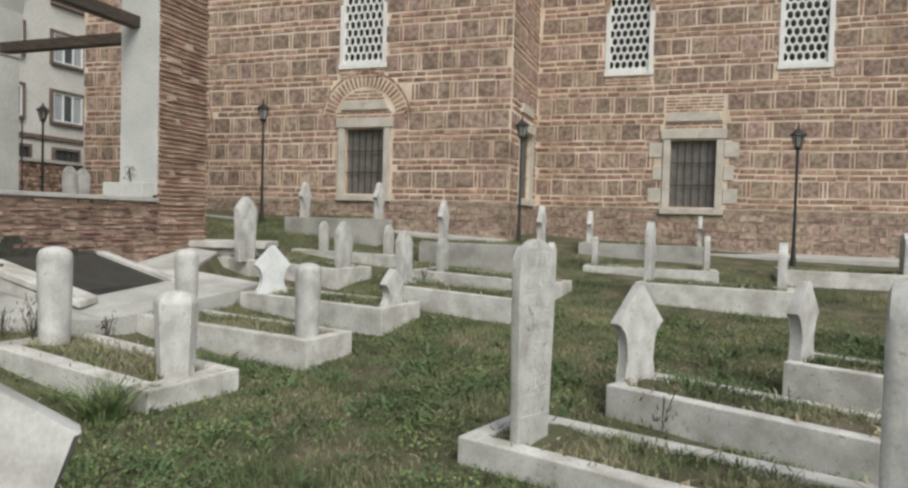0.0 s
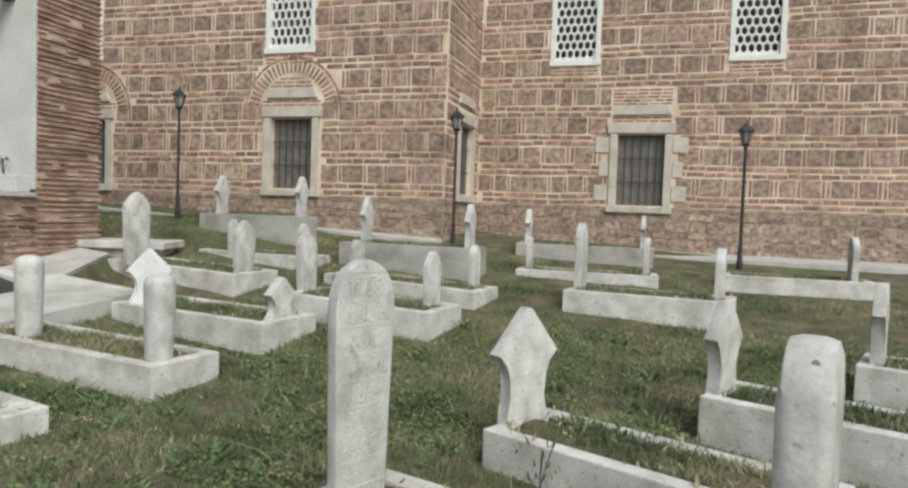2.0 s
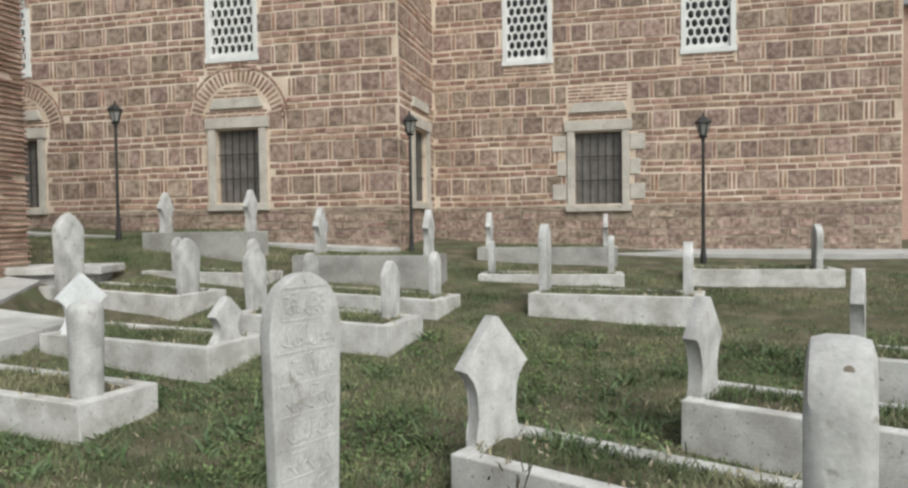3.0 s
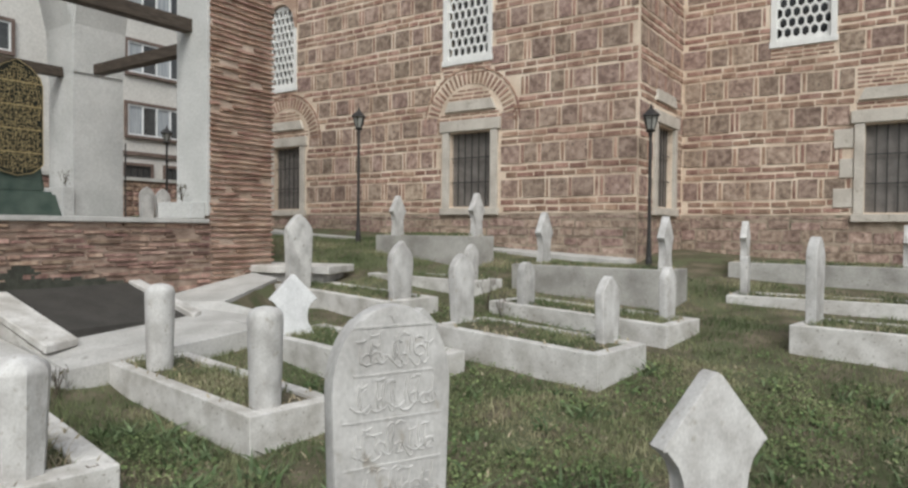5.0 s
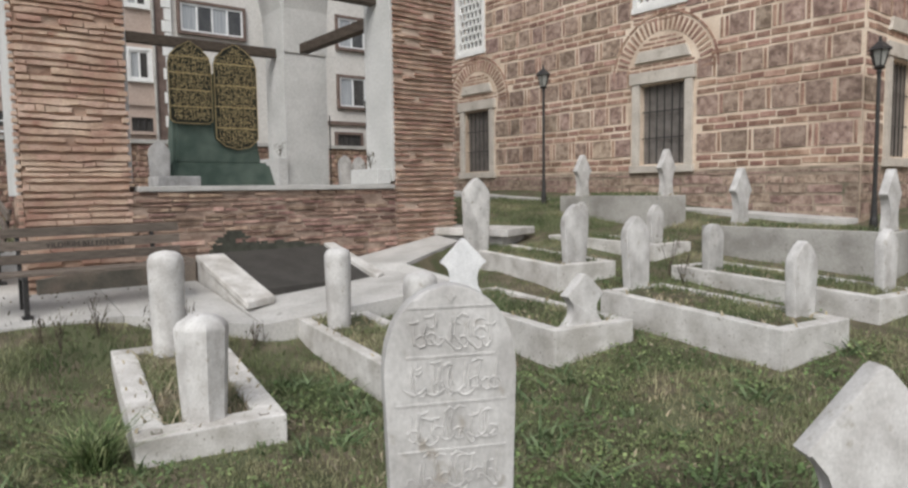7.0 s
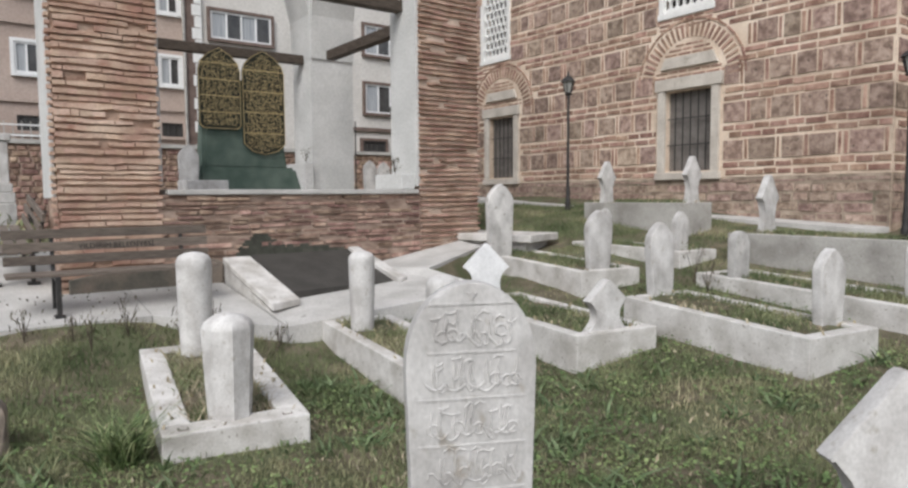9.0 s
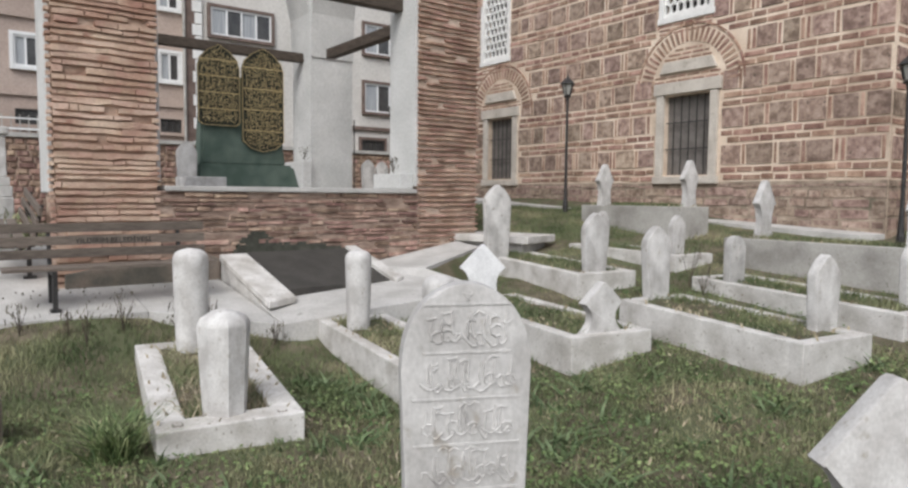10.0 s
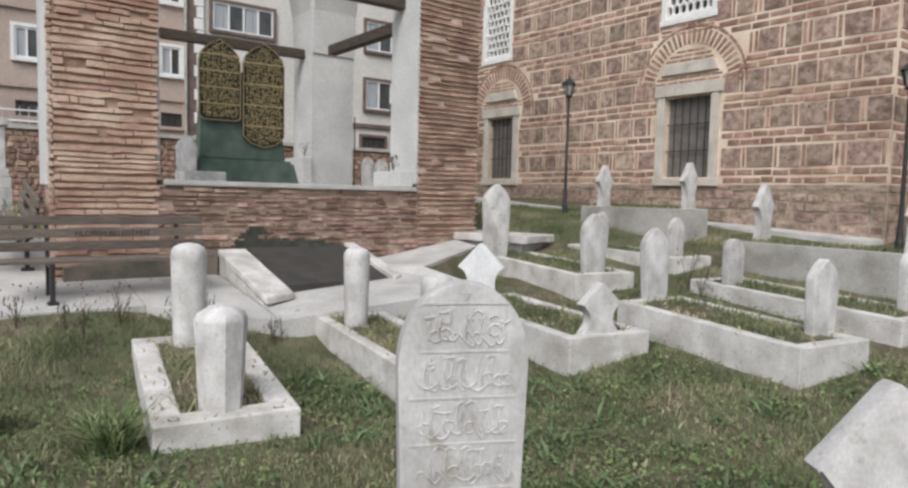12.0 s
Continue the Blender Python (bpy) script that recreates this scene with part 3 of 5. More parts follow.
def cloisonne(wall, width, z0, z1, holes, arches, seed, near, stonemat, start=0.0, fills=()):
    """Courses of squared rubble boxed by upright bricks, with three brick courses between them."""
    rnd = random.Random(seed)
    bricks, rest = bmesh.new(), bmesh.new()
    singles = []
    sway = lambda u, z: 0.035 * noise.noise((u * 0.45, z * 0.5, seed))
    # rough rubble foot
    z = z0
    while z < 2.0:
        hs = min(rnd.uniform(0.14, 0.26), 2.04 - z)
        for a, b in free_spans(start, width, z, z + hs, holes):
            u = a + rnd.uniform(0.0, 0.08)
            while u < b - 0.1:
                wd = min(rnd.uniform(0.16, 0.55), b - u - 0.02)
                if wd > 0.1:
                    dz = rnd.uniform(-0.02, 0.02)
                    singles.append((u, u + wd, z + 0.01 + dz, z + hs - rnd.uniform(0.01, 0.05) + dz))
                u += wd + rnd.uniform(0.015, 0.05)
        z += hs
    # boxed stones, a brick band of two rows under each course
    z = 2.07
    while z < z1 - 0.4:
        for k in range(2):
            zc = z + 0.022 + k * 0.138
            for a, b in free_spans(start, width, zc, zc + 0.1, holes):
                u = a + rnd.uniform(0.0, 0.15)
                while u < b - 0.06:
                    wd = min(rnd.uniform(0.24, 0.42), b - u)
                    if not in_arch(u + wd / 2, zc, arches):
                        dz = sway(u, zc) + rnd.uniform(-0.008, 0.008)
                        chip(bricks, u, u + wd - rnd.uniform(0.006, 0.02), zc + dz, zc + rnd.uniform(0.098, 0.114) + dz, 0.014, rnd, 0.008)
                    u += wd
        zs, hs = z + 0.295, rnd.uniform(0.385, 0.4)
        for a, b in free_spans(start, width, zs, zs + hs, holes):
            u = a + rnd.uniform(0.0, 0.1)
            while u < b - 0.1:
                wd = min(rnd.uniform(0.27, 0.5), b - u - 0.02)
                dz = sway(u, zs)
                if wd > 0.12 and not in_arch(u + wd / 2, zs + hs / 2, arches):
                    singles.append((u, u + wd, zs + 0.006 + dz + rnd.uniform(0, 0.02), zs + hs - 0.006 + dz - rnd.uniform(0, 0.02)))
                u += wd + rnd.uniform(0.012, 0.026)
                if u < b - 0.05:
                    for k in range(rnd.choice((1, 1, 1, 2))):
                        if u + 0.045 < b and not in_arch(u, zs + hs / 2, arches):
                            chip(bricks, u, u + rnd.uniform(0.06, 0.076), zs + 0.01 + dz, zs + hs - 0.012 + dz, 0.012, rnd, 0.007)
                        u += rnd.uniform(0.09, 0.102)
        z += 0.69
    for cu, cz, r in arches:
        n = int(math.pi * r / 0.135)
        for i in range(n + 1):
            for ring in (0.34,):
                a0 = math.pi * (i + 0.2) / (n + 1)
                a1 = math.pi * (i + 0.68) / (n + 1)
                r0, r1 = r - ring + 0.02, r - 0.05
                q = [(cu + rr * math.cos(a), cz + rr * math.sin(a)) for rr, a in ((r0, a0), (r0, a1), (r1, a1), (r1, a0))]
                if any(h[0] < sum(p[0] for p in q) / 4 < h[1] and h[2] < sum(p[1] for p in q) / 4 < h[3] for h in holes):
                    continue
                lo, hi = [bricks.verts.new((u, 0.01, zz)) for u, zz in q], [bricks.verts.new((u, -0.016, zz)) for u, zz in q]
                bricks.faces.new(hi)
                for k in range(4):
                    bricks.faces.new((lo[k], lo[(k + 1) % 4], hi[(k + 1) % 4], hi[k]))
        n = int(math.pi * r / 0.24)
        for i in range(n):
            a0, a1 = math.pi * (i + 0.06) / n, math.pi * (i + 0.94) / n
            q = [(cu + rr * math.cos(a), cz + rr * math.sin(a)) for rr, a in ((r + 0.005, a0), (r + 0.005, a1), (r + 0.05, a1), (r + 0.05, a0))]
            lo, hi = [bricks.verts.new((u, 0.01, zz)) for u, zz in q], [bricks.verts.new((u, -0.02, zz)) for u, zz in q]
            bricks.faces.new(hi)
            for k in range(4):
                bricks.faces.new((lo[k], lo[(k + 1) % 4], hi[(k + 1) % 4], hi[k]))
        for k in range(8):
            zz = cz + 0.1 + k * 0.085
            half = math.sqrt(max(0.0, (r - 0.36) ** 2 - (zz + 0.05 - cz) ** 2))
            u = cu - half
            while u < cu + half - 0.08:
                wd = min(rnd.uniform(0.2, 0.34), cu + half - u)
                if not (abs(u + wd / 2 - cu) < 0.72 and 4.2 < zz < 4.45):
                    chip(bricks, u, u + wd - 0.02, zz, zz + 0.05, 0.012, rnd, 0.005)
                u += wd
    for u0, u1, za, zb, gap in fills:
        z = za
        while z < zb - 0.05:
            u = u0
            while u < u1 - 0.08:
                wd = min(rnd.uniform(0.2, 0.34), u1 - u)
                if not (gap and gap[0] < u + wd / 2 < gap[1] and gap[2] - 0.06 < z < gap[3]):
                    chip(bricks, u, u + wd - 0.015, z, z + 0.056, 0.012, rnd, 0.005)
                u += wd
            z += 0.08
    part("plinth_face", boxes((start, width - 0.003, -0.005, 0.002, z0 - 0.4, 2.06)), PLMORTAR, wall, "dirty rubble plinth")
    singles.sort(key=lambda s: abs((s[0] + s[1]) / 2 - near) + 0.8 * abs(s[2] - 3.0))
    LATE.append((wall, singles[:260], stonemat, seed))
    for s in singles[260:]:
        chip(rest, *s, 0.016, rnd)
    tagged(part("brick_courses", bricks, BRICK_J, wall, "thin red bricks in cream mortar"), kind="stuff")
    if len(rest.verts):
        tagged(part("far_stones", rest, STONE_J, wall, "squared brown stones"), kind="stuff")


LATE = []
ZB = 0.6
XA0, XA1, YA = -15.25, -2.7, 15.3
YB, XB1 = 18.0, 7.37
lowA = [(-6.86, -5.82), (-12.5, -11.5)]
upA = [(-7.0, -5.87), (-12.8, -11.72)]
holesA = [(a - XA0 - 0.0, b - XA0, 2.2, 3.77) for a, b in lowA] + [(a - XA0, b - XA0, 5.33, 7.5) for a, b in upA]
cutA = [(a - XA0 - 0.22, b - XA0 + 0.22, 2.0, 4.02) for a, b in lowA] + [(a - XA0 - 0.02, b - XA0 + 0.02, 5.3, 7.55) for a, b in upA]
archA = [((a + b) / 2 - XA0, 3.95, 1.17) for a, b in lowA]
wa = sheet("wall_mosque_front", (XA0, YA, 0), 0, XA1 - XA0, ZB, 9.0, 0.4, holesA, MORTAR, "mosque wall of boxed stones and red brick courses")
cloisonne(wa, XA1 - XA0, 1.1, 9.0, cutA + [(c[0] - 0.62, c[0] + 0.62, 4.05, 4.5) for c in archA], archA, 11, 9.0, STONE, fills=[(a - XA0 - 0.05, b - XA0 + 0.05, 5.0, 5.22, None) for a, b in upA])
lowB = [(0.666, 1.718)]
upB = [(-0.93, 0.113), (3.06, 4.08)]
XB0 = -2.7
holesB = [(a - XB0, b - XB0, 2.095, 3.73) for a, b in lowB] + [(a - XB0, b - XB0, 5.46, 7.6) for a, b in upB]
cutB = [(a - XB0 - 0.22, b - XB0 + 0.22, 1.9, 3.99) for a, b in lowB] + [(a - XB0 - 0.02, b - XB0 + 0.02, 5.43, 7.65) for a, b in upB] + [(0.7 - XB0 - 0.2, 1.71 - XB0 + 0.2, 4.1, 4.55)]
wb = sheet("wall_mosque_wing", (XB0, YB, 0), 0, XB1 - XB0, ZB, 9.0, 0.4, holesB, MORTAR, "mosque wing wall of boxed stones and red brick")
cloisonne(wb, XB1 - XB0, 0.95, 9.0, cutB, [], 12, 4.0, STONE, fills=[(a - XB0 - 0.05, b - XB0 + 0.05, 5.13, 5.35, None) for a, b in upB] + [(0.52 - XB0, 1.87 - XB0, 4.02, 4.82, (0.52 - XB0, 1.87 - XB0, 4.18, 4.42))])
holesS = [(0.6, 1.65, 2.2, 3.78)]
cutS = [(0.4, 1.85, 2.0, 4.03)]
ws = sheet("wall_mosque_return", (XA1, YA + 0.4, 0), 90, YB - YA - 0.4, ZB, 9.0, 0.4, holesS, MORTAR, "short mosque return wall of stone and brick")
cloisonne(ws, YB - YA - 0.4, 1.1, 9.0, cutS, [], 13, 1.0, STONE, -0.39)
wc = sheet("wall_mosque_side", (XB1, YB + 0.4, 0), 90, 8.0, ZB, 9.0, 0.4, [], MORTAR, "far side wall of the mosque wing")
wl_ = sheet("wall_mosque_west", (XA0, YA + 9.0, 0), 270, 8.6, ZB, 9.0, 0.4, [], MORTAR, "west wall of the mosque")
tagged(obj("mosque_roof", boxes((XA0 - 0.3, XA1 + 0.25, YA - 0.25, YA + 9, 9.0, 9.25), (XA1 + 0.26, XB1 + 0.3, YB - 0.25, YA + 10.5, 9.0, 9.25)), ROOF), "flat grey lead roof edge of the mosque", "roof", kind="structure")
# added near-black sheets behind the openings, colouring the unlit interior
tagged(obj("mosque_inside", boxes((XA0 + 0.6, XA1 - 0.6, YA + 1.2, YA + 1.3, 0.8, 8.9), (XA1, XB1 - 0.6, YB + 1.2, YB + 1.3, 0.8, 8.9)), DARK), "dark sheet standing in for the unlit inside of the mosque", "wall", kind="structure")


def low_window(index, at, along, w, h, arch=True):
    """A stone-framed window with a dark barred leaf; the origin is the opening's lower left corner."""
    t = thing(f"window_{index}", "stone-framed mosque window with a dark barred opening", "window", at, along)
    tagged(t, kind="structure")
    f = 0.17
    part("jamb", boxes((-f, -0.004, -0.06, 0.3, -0.02, h + 0.03), bevel=0.01), FRAME, t)
    part("jamb", boxes((w + 0.004, w + f, -0.06, 0.3, -0.02, h + 0.03), bevel=0.01), FRAME, t)
    part("lintel", boxes((-f - 0.06, w + f + 0.06, -0.08, 0.3, h + 0.034, h + 0.27), bevel=0.012), FRAME, t)
    part("sill", boxes((-f - 0.04, w + f + 0.04, -0.09, 0.3, -0.17, -0.024), bevel=0.012), FRAME, t)
    part("relief_panel", slab([(-0.12, h + 0.46), (w + 0.12, h + 0.46), (w + 0.02, h + 0.68), (-0.02, h + 0.68)], 0.1, 0.012, "xz", -0.01), FRAME, t, "pale stone panel")
    part("backing", boxes((-0.02, w + 0.02, 0.13, 0.16, 0, h)), LEAFDARK, t, "dark closed leaf")
    if not arch:
        for k in range(3):
            for u0, u1 in ((-f - 0.34 + 0.1 * (k % 2), -f - 0.012), (w + f + 0.012, w + f + 0.34 - 0.1 * (k % 2))):
                part("quoin_stone", boxes((u0, u1, -0.03, 0.02, 0.1 + 0.56 * k, 0.46 + 0.56 * k), bevel=0.015), FRAME, t)
    for i in range(5):
        u = w * (i + 1) / 6
        part("bar", lathe([(0.011, 0.0), (0.011, h)], 6, at=(u, 0.07, 0)), IRON, t)
    for i in range(2):
        zc = h * (i + 1) / 3
        part("cross_bar", boxes((0, w, 0.058, 0.07, zc - 0.01, zc + 0.01)), IRON, t)
    return t


def lattice(w, z0, z1, cw, ch, hole, thick=0.06):
    """A staggered honeycomb of six-sided holes."""
    bm = bmesh.new()
    rows = int((z1 - z0) / (ch * 0.75)) + 2
    cols = int(w / cw) + 2
    for r in range(rows):
        for c in range(cols):
            x, z = (c + 0.5 * (r % 2)) * cw, z0 + r * ch * 0.75
            if not (cw * 0.3 < x < w - cw * 0.3 and z0 + ch * 0.2 < z < z1 - ch * 0.2):
                full = True
            else:
                full = False
            pts = [(0, 0.5), (0.5, 0.25), (0.5, -0.25), (0, -0.5), (-0.5, -0.25), (-0.5, 0.25)]
            out = [(min(max(x + a * cw, 0), w), min(max(z + b * ch, z0), z1)) for a, b in pts]
            if len(set(out)) < 5:
                continue
            inn = [(x + a * cw * hole, z + b * ch * hole) for a, b in pts]
            if full:
                inn = [(sum(p[0] for p in out) / 6 + (o[0] - sum(p[0] for p in out) / 6) * 0.02, sum(p[1] for p in out) / 6 + (o[1] - sum(p[1] for p in out) / 6) * 0.02) for o in out]
            fo, fi = [bm.verts.new((a, 0, b)) for a, b in out], [bm.verts.new((a, 0.0, b)) for a, b in inn]
            bi = [bm.verts.new((a, thick, b)) for a, b in inn]
            for i in range(6):
                k = (i + 1) % 6
                if (fo[i].co - fo[k].co).length > 1e-4:
                    bm.faces.new((fo[i], fo[k], fi[k], fi[i]))
                if not full:
                    bm.faces.new((fi[i], fi[k], bi[k], bi[i]))
    return bm


def high_window(index, at, along, w, h):
    t = thing(f"window_{index}", "white pointed window with a honeycomb gypsum lattice", "window", at, along)
    tagged(t, kind="structure")
    rise = w * 0.62
    part("lattice", lattice(w, 0.0, h, 0.158, 0.26, 0.77), GYPSUM, t).location.y = 0.05
    part("frame_side", boxes((-0.06, 0.05, -0.025, 0.11, 0, h), bevel=0.008), GYPSUM, t)
    part("frame_side", boxes((w - 0.05, w + 0.06, -0.025, 0.11, 0, h), bevel=0.008), GYPSUM, t)
    part("frame_sill", boxes((-0.08, w + 0.08, -0.035, 0.11, -0.1, 0.02), bevel=0.008), GYPSUM, t)
    n = 8
    for side in (0, 1):
        curve = [(w / 2 * (i / n), h - rise + rise * math.sin(math.acos(max(0, 1 - i / n)) ) ** 0.9) for i in range(n + 1)]
        outline = [(-0.08, h - rise)] + curve + [(w / 2, h + 0.06), (-0.08, h + 0.06)]
        if side:
            outline = [(w - u, z) for u, z in outline]
        part("spandrel", slab(outline, 0.08, 0, "xz", -0.0), PMORTAR, t, "brick arch corner")
    part("backing", boxes((-0.02, w + 0.02, 0.3, 0.32, 0, h)), GLASS, t, "dark glass")
    return t


low_window(1, (-6.86, YA, 2.2), 0, 1.04, 1.57)
low_window(2, (-12.5, YA, 2.2), 0, 1.0, 1.57)
low_window(3, (0.666, YB, 2.095), 0, 1.052, 1.635, False)
low_window(4, (XA1, YA + 1.0, 2.2), 90, 1.05, 1.58)
high_window(5, (-7.0, YA, 5.33), 0, 1.13, 2.17)
high_window(6, (-12.8, YA, 5.33), 0, 1.08, 2.17)
high_window(7, (-0.93, YB, 5.46), 0, 1.043, 2.14)
high_window(8, (3.06, YB, 5.46), 0, 1.02, 2.14)

# ---- paving along the mosque and round the tomb ----
def paved(name, quads, label, mtl=CONCRETE, thick=0.5):
    for q in quads:
        bm = bmesh.new()
        hexa(bm, [(x, y, z - thick) for x, y, z in q], q)
        top = [e for e in bm.edges if any(len(f.verts) == 4 and f.calc_center_median().z > sum(p[2] for p in q) / 4 - 0.01 for f in e.link_faces)]
        bmesh.ops.bevel(bm, geom=top, offset=0.004, segments=1, affect="EDGES")
        tagged(obj(name, bm, mtl), label, "paving", kind="structure")


paved("pavement", [[(-15.2, 14.45, 1.8), (-2.9, 14.9, 1.2), (-2.7, 15.28, 1.22), (-15.2, 15.28, 1.82)]], "narrow concrete path at the foot of the mosque wall")
paved("pavement", [[(-2.68, 16.1, 1.06), (12, 16.1, 1.0), (12, YB - 0.02, 1.02), (-2.68, YB - 0.02, 1.08)]], "concrete path at the foot of the mosque wing")


def pz(x, y):
    return 0.62 + max(0.0, y - 8.4) * 0.2 - (x + 7.3) * (0.12 if y < 8.45 else 0.02)


def pquad(pts):
    return [(x, y, pz(x, y)) for x, y in pts]


paved("pavement", [pquad([(-10.4, 0.5), (-6.05, 0.5), (-6.05, 5.3), (-10.4, 5.3)])], "pale concrete paving under a bench")
paved("pavement", [pquad([(-7.29, 5.31), (-6.05, 5.31), (-5.1, 6.45), (-7.29, 6.45)])], "pale concrete paving beside the tomb wall")
paved("pavement", [[(-5.41, 6.46, 0.4), (-5.08, 6.46, 0.36), (-4.78, 8.5, 0.56), (-5.41, 8.5, 0.6)]], "pale concrete paving in front of a sloping hatch")
paved("pavement", [[(-6.05, 6.47, 0.5), (-5.414, 6.47, 0.4), (-5.414, 8.5, 0.6), (-6.05, 8.5, 0.63)]], "pale concrete strip at the foot of a hatch")
paved("pavement", [[(-7.29, 8.52, 0.68), (-4.78, 8.52, 0.57), (-4.72, 8.98, 0.6), (-6.05, 8.93, 0.74)]], "pale concrete paving beside a grave")
paved("pavement", [[(-7.29, 8.535, 0.684), (-6.06, 8.95, 0.744), (-6.7, 10.4, 0.94), (-7.29, 10.4, 1.0)]], "pale sloping concrete paving by the tomb")

bm = bmesh.new()
rows = []
for i in range(9):
    u = i / 8
    px, py, zt = -6.04 - 0.64 * u, 8.95 + 1.47 * u, 0.705 + 0.2 * u
    rows.append([bm.verts.new((px + 0.07 * k + 0.03 * noise.noise((px * 5, py * 5, k)), py + 0.03 * k, zt - 0.09 * k + 0.03 * noise.noise((px * 4, py * 4, k + 7)))) for k in range(6)])
for p, q in zip(rows, rows[1:]):
    for k in range(5):
        bm.faces.new((p[k], p[k + 1], q[k + 1], q[k]))
tagged(obj("soil_bank", bm, SOIL, True), "bare dark soil bank beside the sloping paving", "bank", kind="structure")

# sloping hatch over the crypt
st = thing("sloping_hatch", "dark sloping hatch between white marble copings at the tomb wall", "hatch", (PIT[0], PIT[2], 0))
lx, ly = PIT[1] - PIT[0], PIT[3] - PIT[2]
bm = bmesh.new()
q = ((0.005, -0.016, 0.98), (1.42, -0.016, 0.635), (1.34, ly + 0.016, 0.635), (0.005, ly + 0.016, 0.98))
hexa(bm, [(u, v, z - 0.12) for u, v, z in q], [(u, v, z - 0.02) for u, v, z in q])
part("cover", bm, DARK, st, "smooth dark grey sloping cover")
part("hatch_base", boxes((0.02, 1.33, 0.0, ly, -0.4, 0.5)), DARK, st)
for v0, v1, za, zb, lend in ((-0.4, -0.02, 0.95, 0.545, 1.78), (ly + 0.02, ly + 0.2, 1.0, 0.65, 1.5)):
    bm = bmesh.new()
    q = ((0.01, v0, za), (lend, v0, zb), (lend - 0.12, v1, zb + 0.02), (0.01, v1, za))
    hexa(bm, [(u, v, z - 0.09) for u, v, z in q], [(u, v, z) for u, v, z in q])
    bmesh.ops.bevel(bm, geom=bm.edges[:], offset=0.012, segments=1, affect="EDGES")
    part("coping", bm, KERB, st, "white sloping marble coping")
    bm = bmesh.new()
    va, vb = (v0 + 0.02, v1 - 0.004) if v0 < 0 else (v0 + 0.004, v1 - 0.02)
    q = ((0.02, va, za), (lend - 0.14, va, zb), (lend - 0.14, vb, zb), (0.02, vb, za))
    hexa(bm, [(u, v, -0.4) for u, v, z in q], [(u, v, z - 0.094) for u, v, z in q])
    part("side_wall", bm, KERB, st, "side wall of the hatch")
tall = thing("marble_slab", "flat white marble slab beside the tall gravestone", "slab", (-7.1, 11.0, 1.0), 20)
part("slab_top", boxes((-0.95, 0.95, -0.5, 0.5, 0.0, 0.12), bevel=0.015), KERB, tall)
part("slab_foot", boxes((-0.8, 0.8, -0.4, 0.4, -0.4, -0.003)), MARBLE_OLD, tall)

# ---- open tomb ----
TX, TY0, TY1, TD = -7.3, 4.58, 10.85, 6.6
tomb = thing("open_tomb", "open domed tomb of brick piers plastered white inside", "tomb", (0, 0, 0))
PW = 1.16
piers = {"ne": (TX - 0.8, TX, TY1 - PW - 0.05, TY1), "se": (TX - PW, TX, TY0, TY0 + PW), "nw": (-13.65, -12.57, 10.2, 11.28), "sw": (TX - TD, TX - TD + PW, 5.45, 6.5)}
for k, (a, b, c, d) in piers.items():
    part("pier_core", boxes((a + 0.02, b - 0.05, c + 0.02, d - 0.02, 0.2, 8.0)), {"ne": PMORTAR_PALE, "se": PMORTAR}.get(k, PLASTER), tomb, "brick pier" if k in ("ne", "se") else "white plastered pier")
# plaster on the reveals
part("plaster_reveal", boxes((TX - 0.83, TX - 0.05, TY1 - PW - 0.09, TY1 - PW - 0.034, 1.9, 8.0), bevel=0.01), PLASTER, tomb, "white plaster on the reveal")
part("plaster_reveal", boxes((TX - PW, TX - 0.16, TY0 + PW - 0.016, TY0 + PW + 0.05, 1.9, 8.0), bevel=0.01), PLASTER, tomb, "white plaster on the reveal")
part("plaster_reveal", boxes((TX - PW, TX - 0.2, TY0 - 0.03, TY0 + 0.016, 1.75, 8.0), bevel=0.01), PLASTER, tomb, "white plaster on the reveal")
for r in ((TY0 + PW - 0.06, 6.7, 0.2), (8.52, TY1 - PW + 0.01, 0.2), (6.702, 8.518, 0.2)):
    part("parapet_core", boxes((TX - 0.5, TX - 0.035, r[0], r[1], r[2], 1.78)), PARMORTAR, tomb)
part("plinth_block", boxes((TX - 0.95, TX - 0.1, TY1 - PW - 0.34, TY1 - PW - 0.094, 1.855, 2.1), bevel=0.015), PLASTER, tomb, "white plastered plinth")
part("plinth_block", boxes((-13.7, -12.5, 9.95, 10.18, 1.7, 2.5), bevel=0.02), PLASTER, tomb, "white plastered plinth")
part("parapet_cap", boxes((TX - 0.55, TX + 0.03, TY0 + PW + 0.06, TY1 - PW - 0.1, 1.784, 1.85), bevel=0.012), CONCRETE, tomb, "pale cement capping")
part("floor_slab", boxes((TX - TD, TX - 0.56, 5.5, TY1, 0.2, 1.7)), CONCRETE, tomb)
def springer(x, y, sx, sy):
    """The start of an arch where it leaves a pier."""
    n = 7
    pts = [(0.0, 4.85)] + [(2.0 * (1 - math.cos(math.pi / 2 * i / n)), 4.85 + 3.15 * math.sin(math.pi / 2 * i / n) ** 0.8) for i in range(1, n + 1)] + [(0.0, 8.0)]
    if sx:
        b = slab([(x + sx * u, z) for u, z in pts], PW - 0.1, 0, "xz", y)
    else:
        b = slab([(y + sy * u, z) for u, z in pts], PW - 0.1, 0, "yz", x)
    part("arch_springer", b, PLASTER, tomb, "white plastered arch")


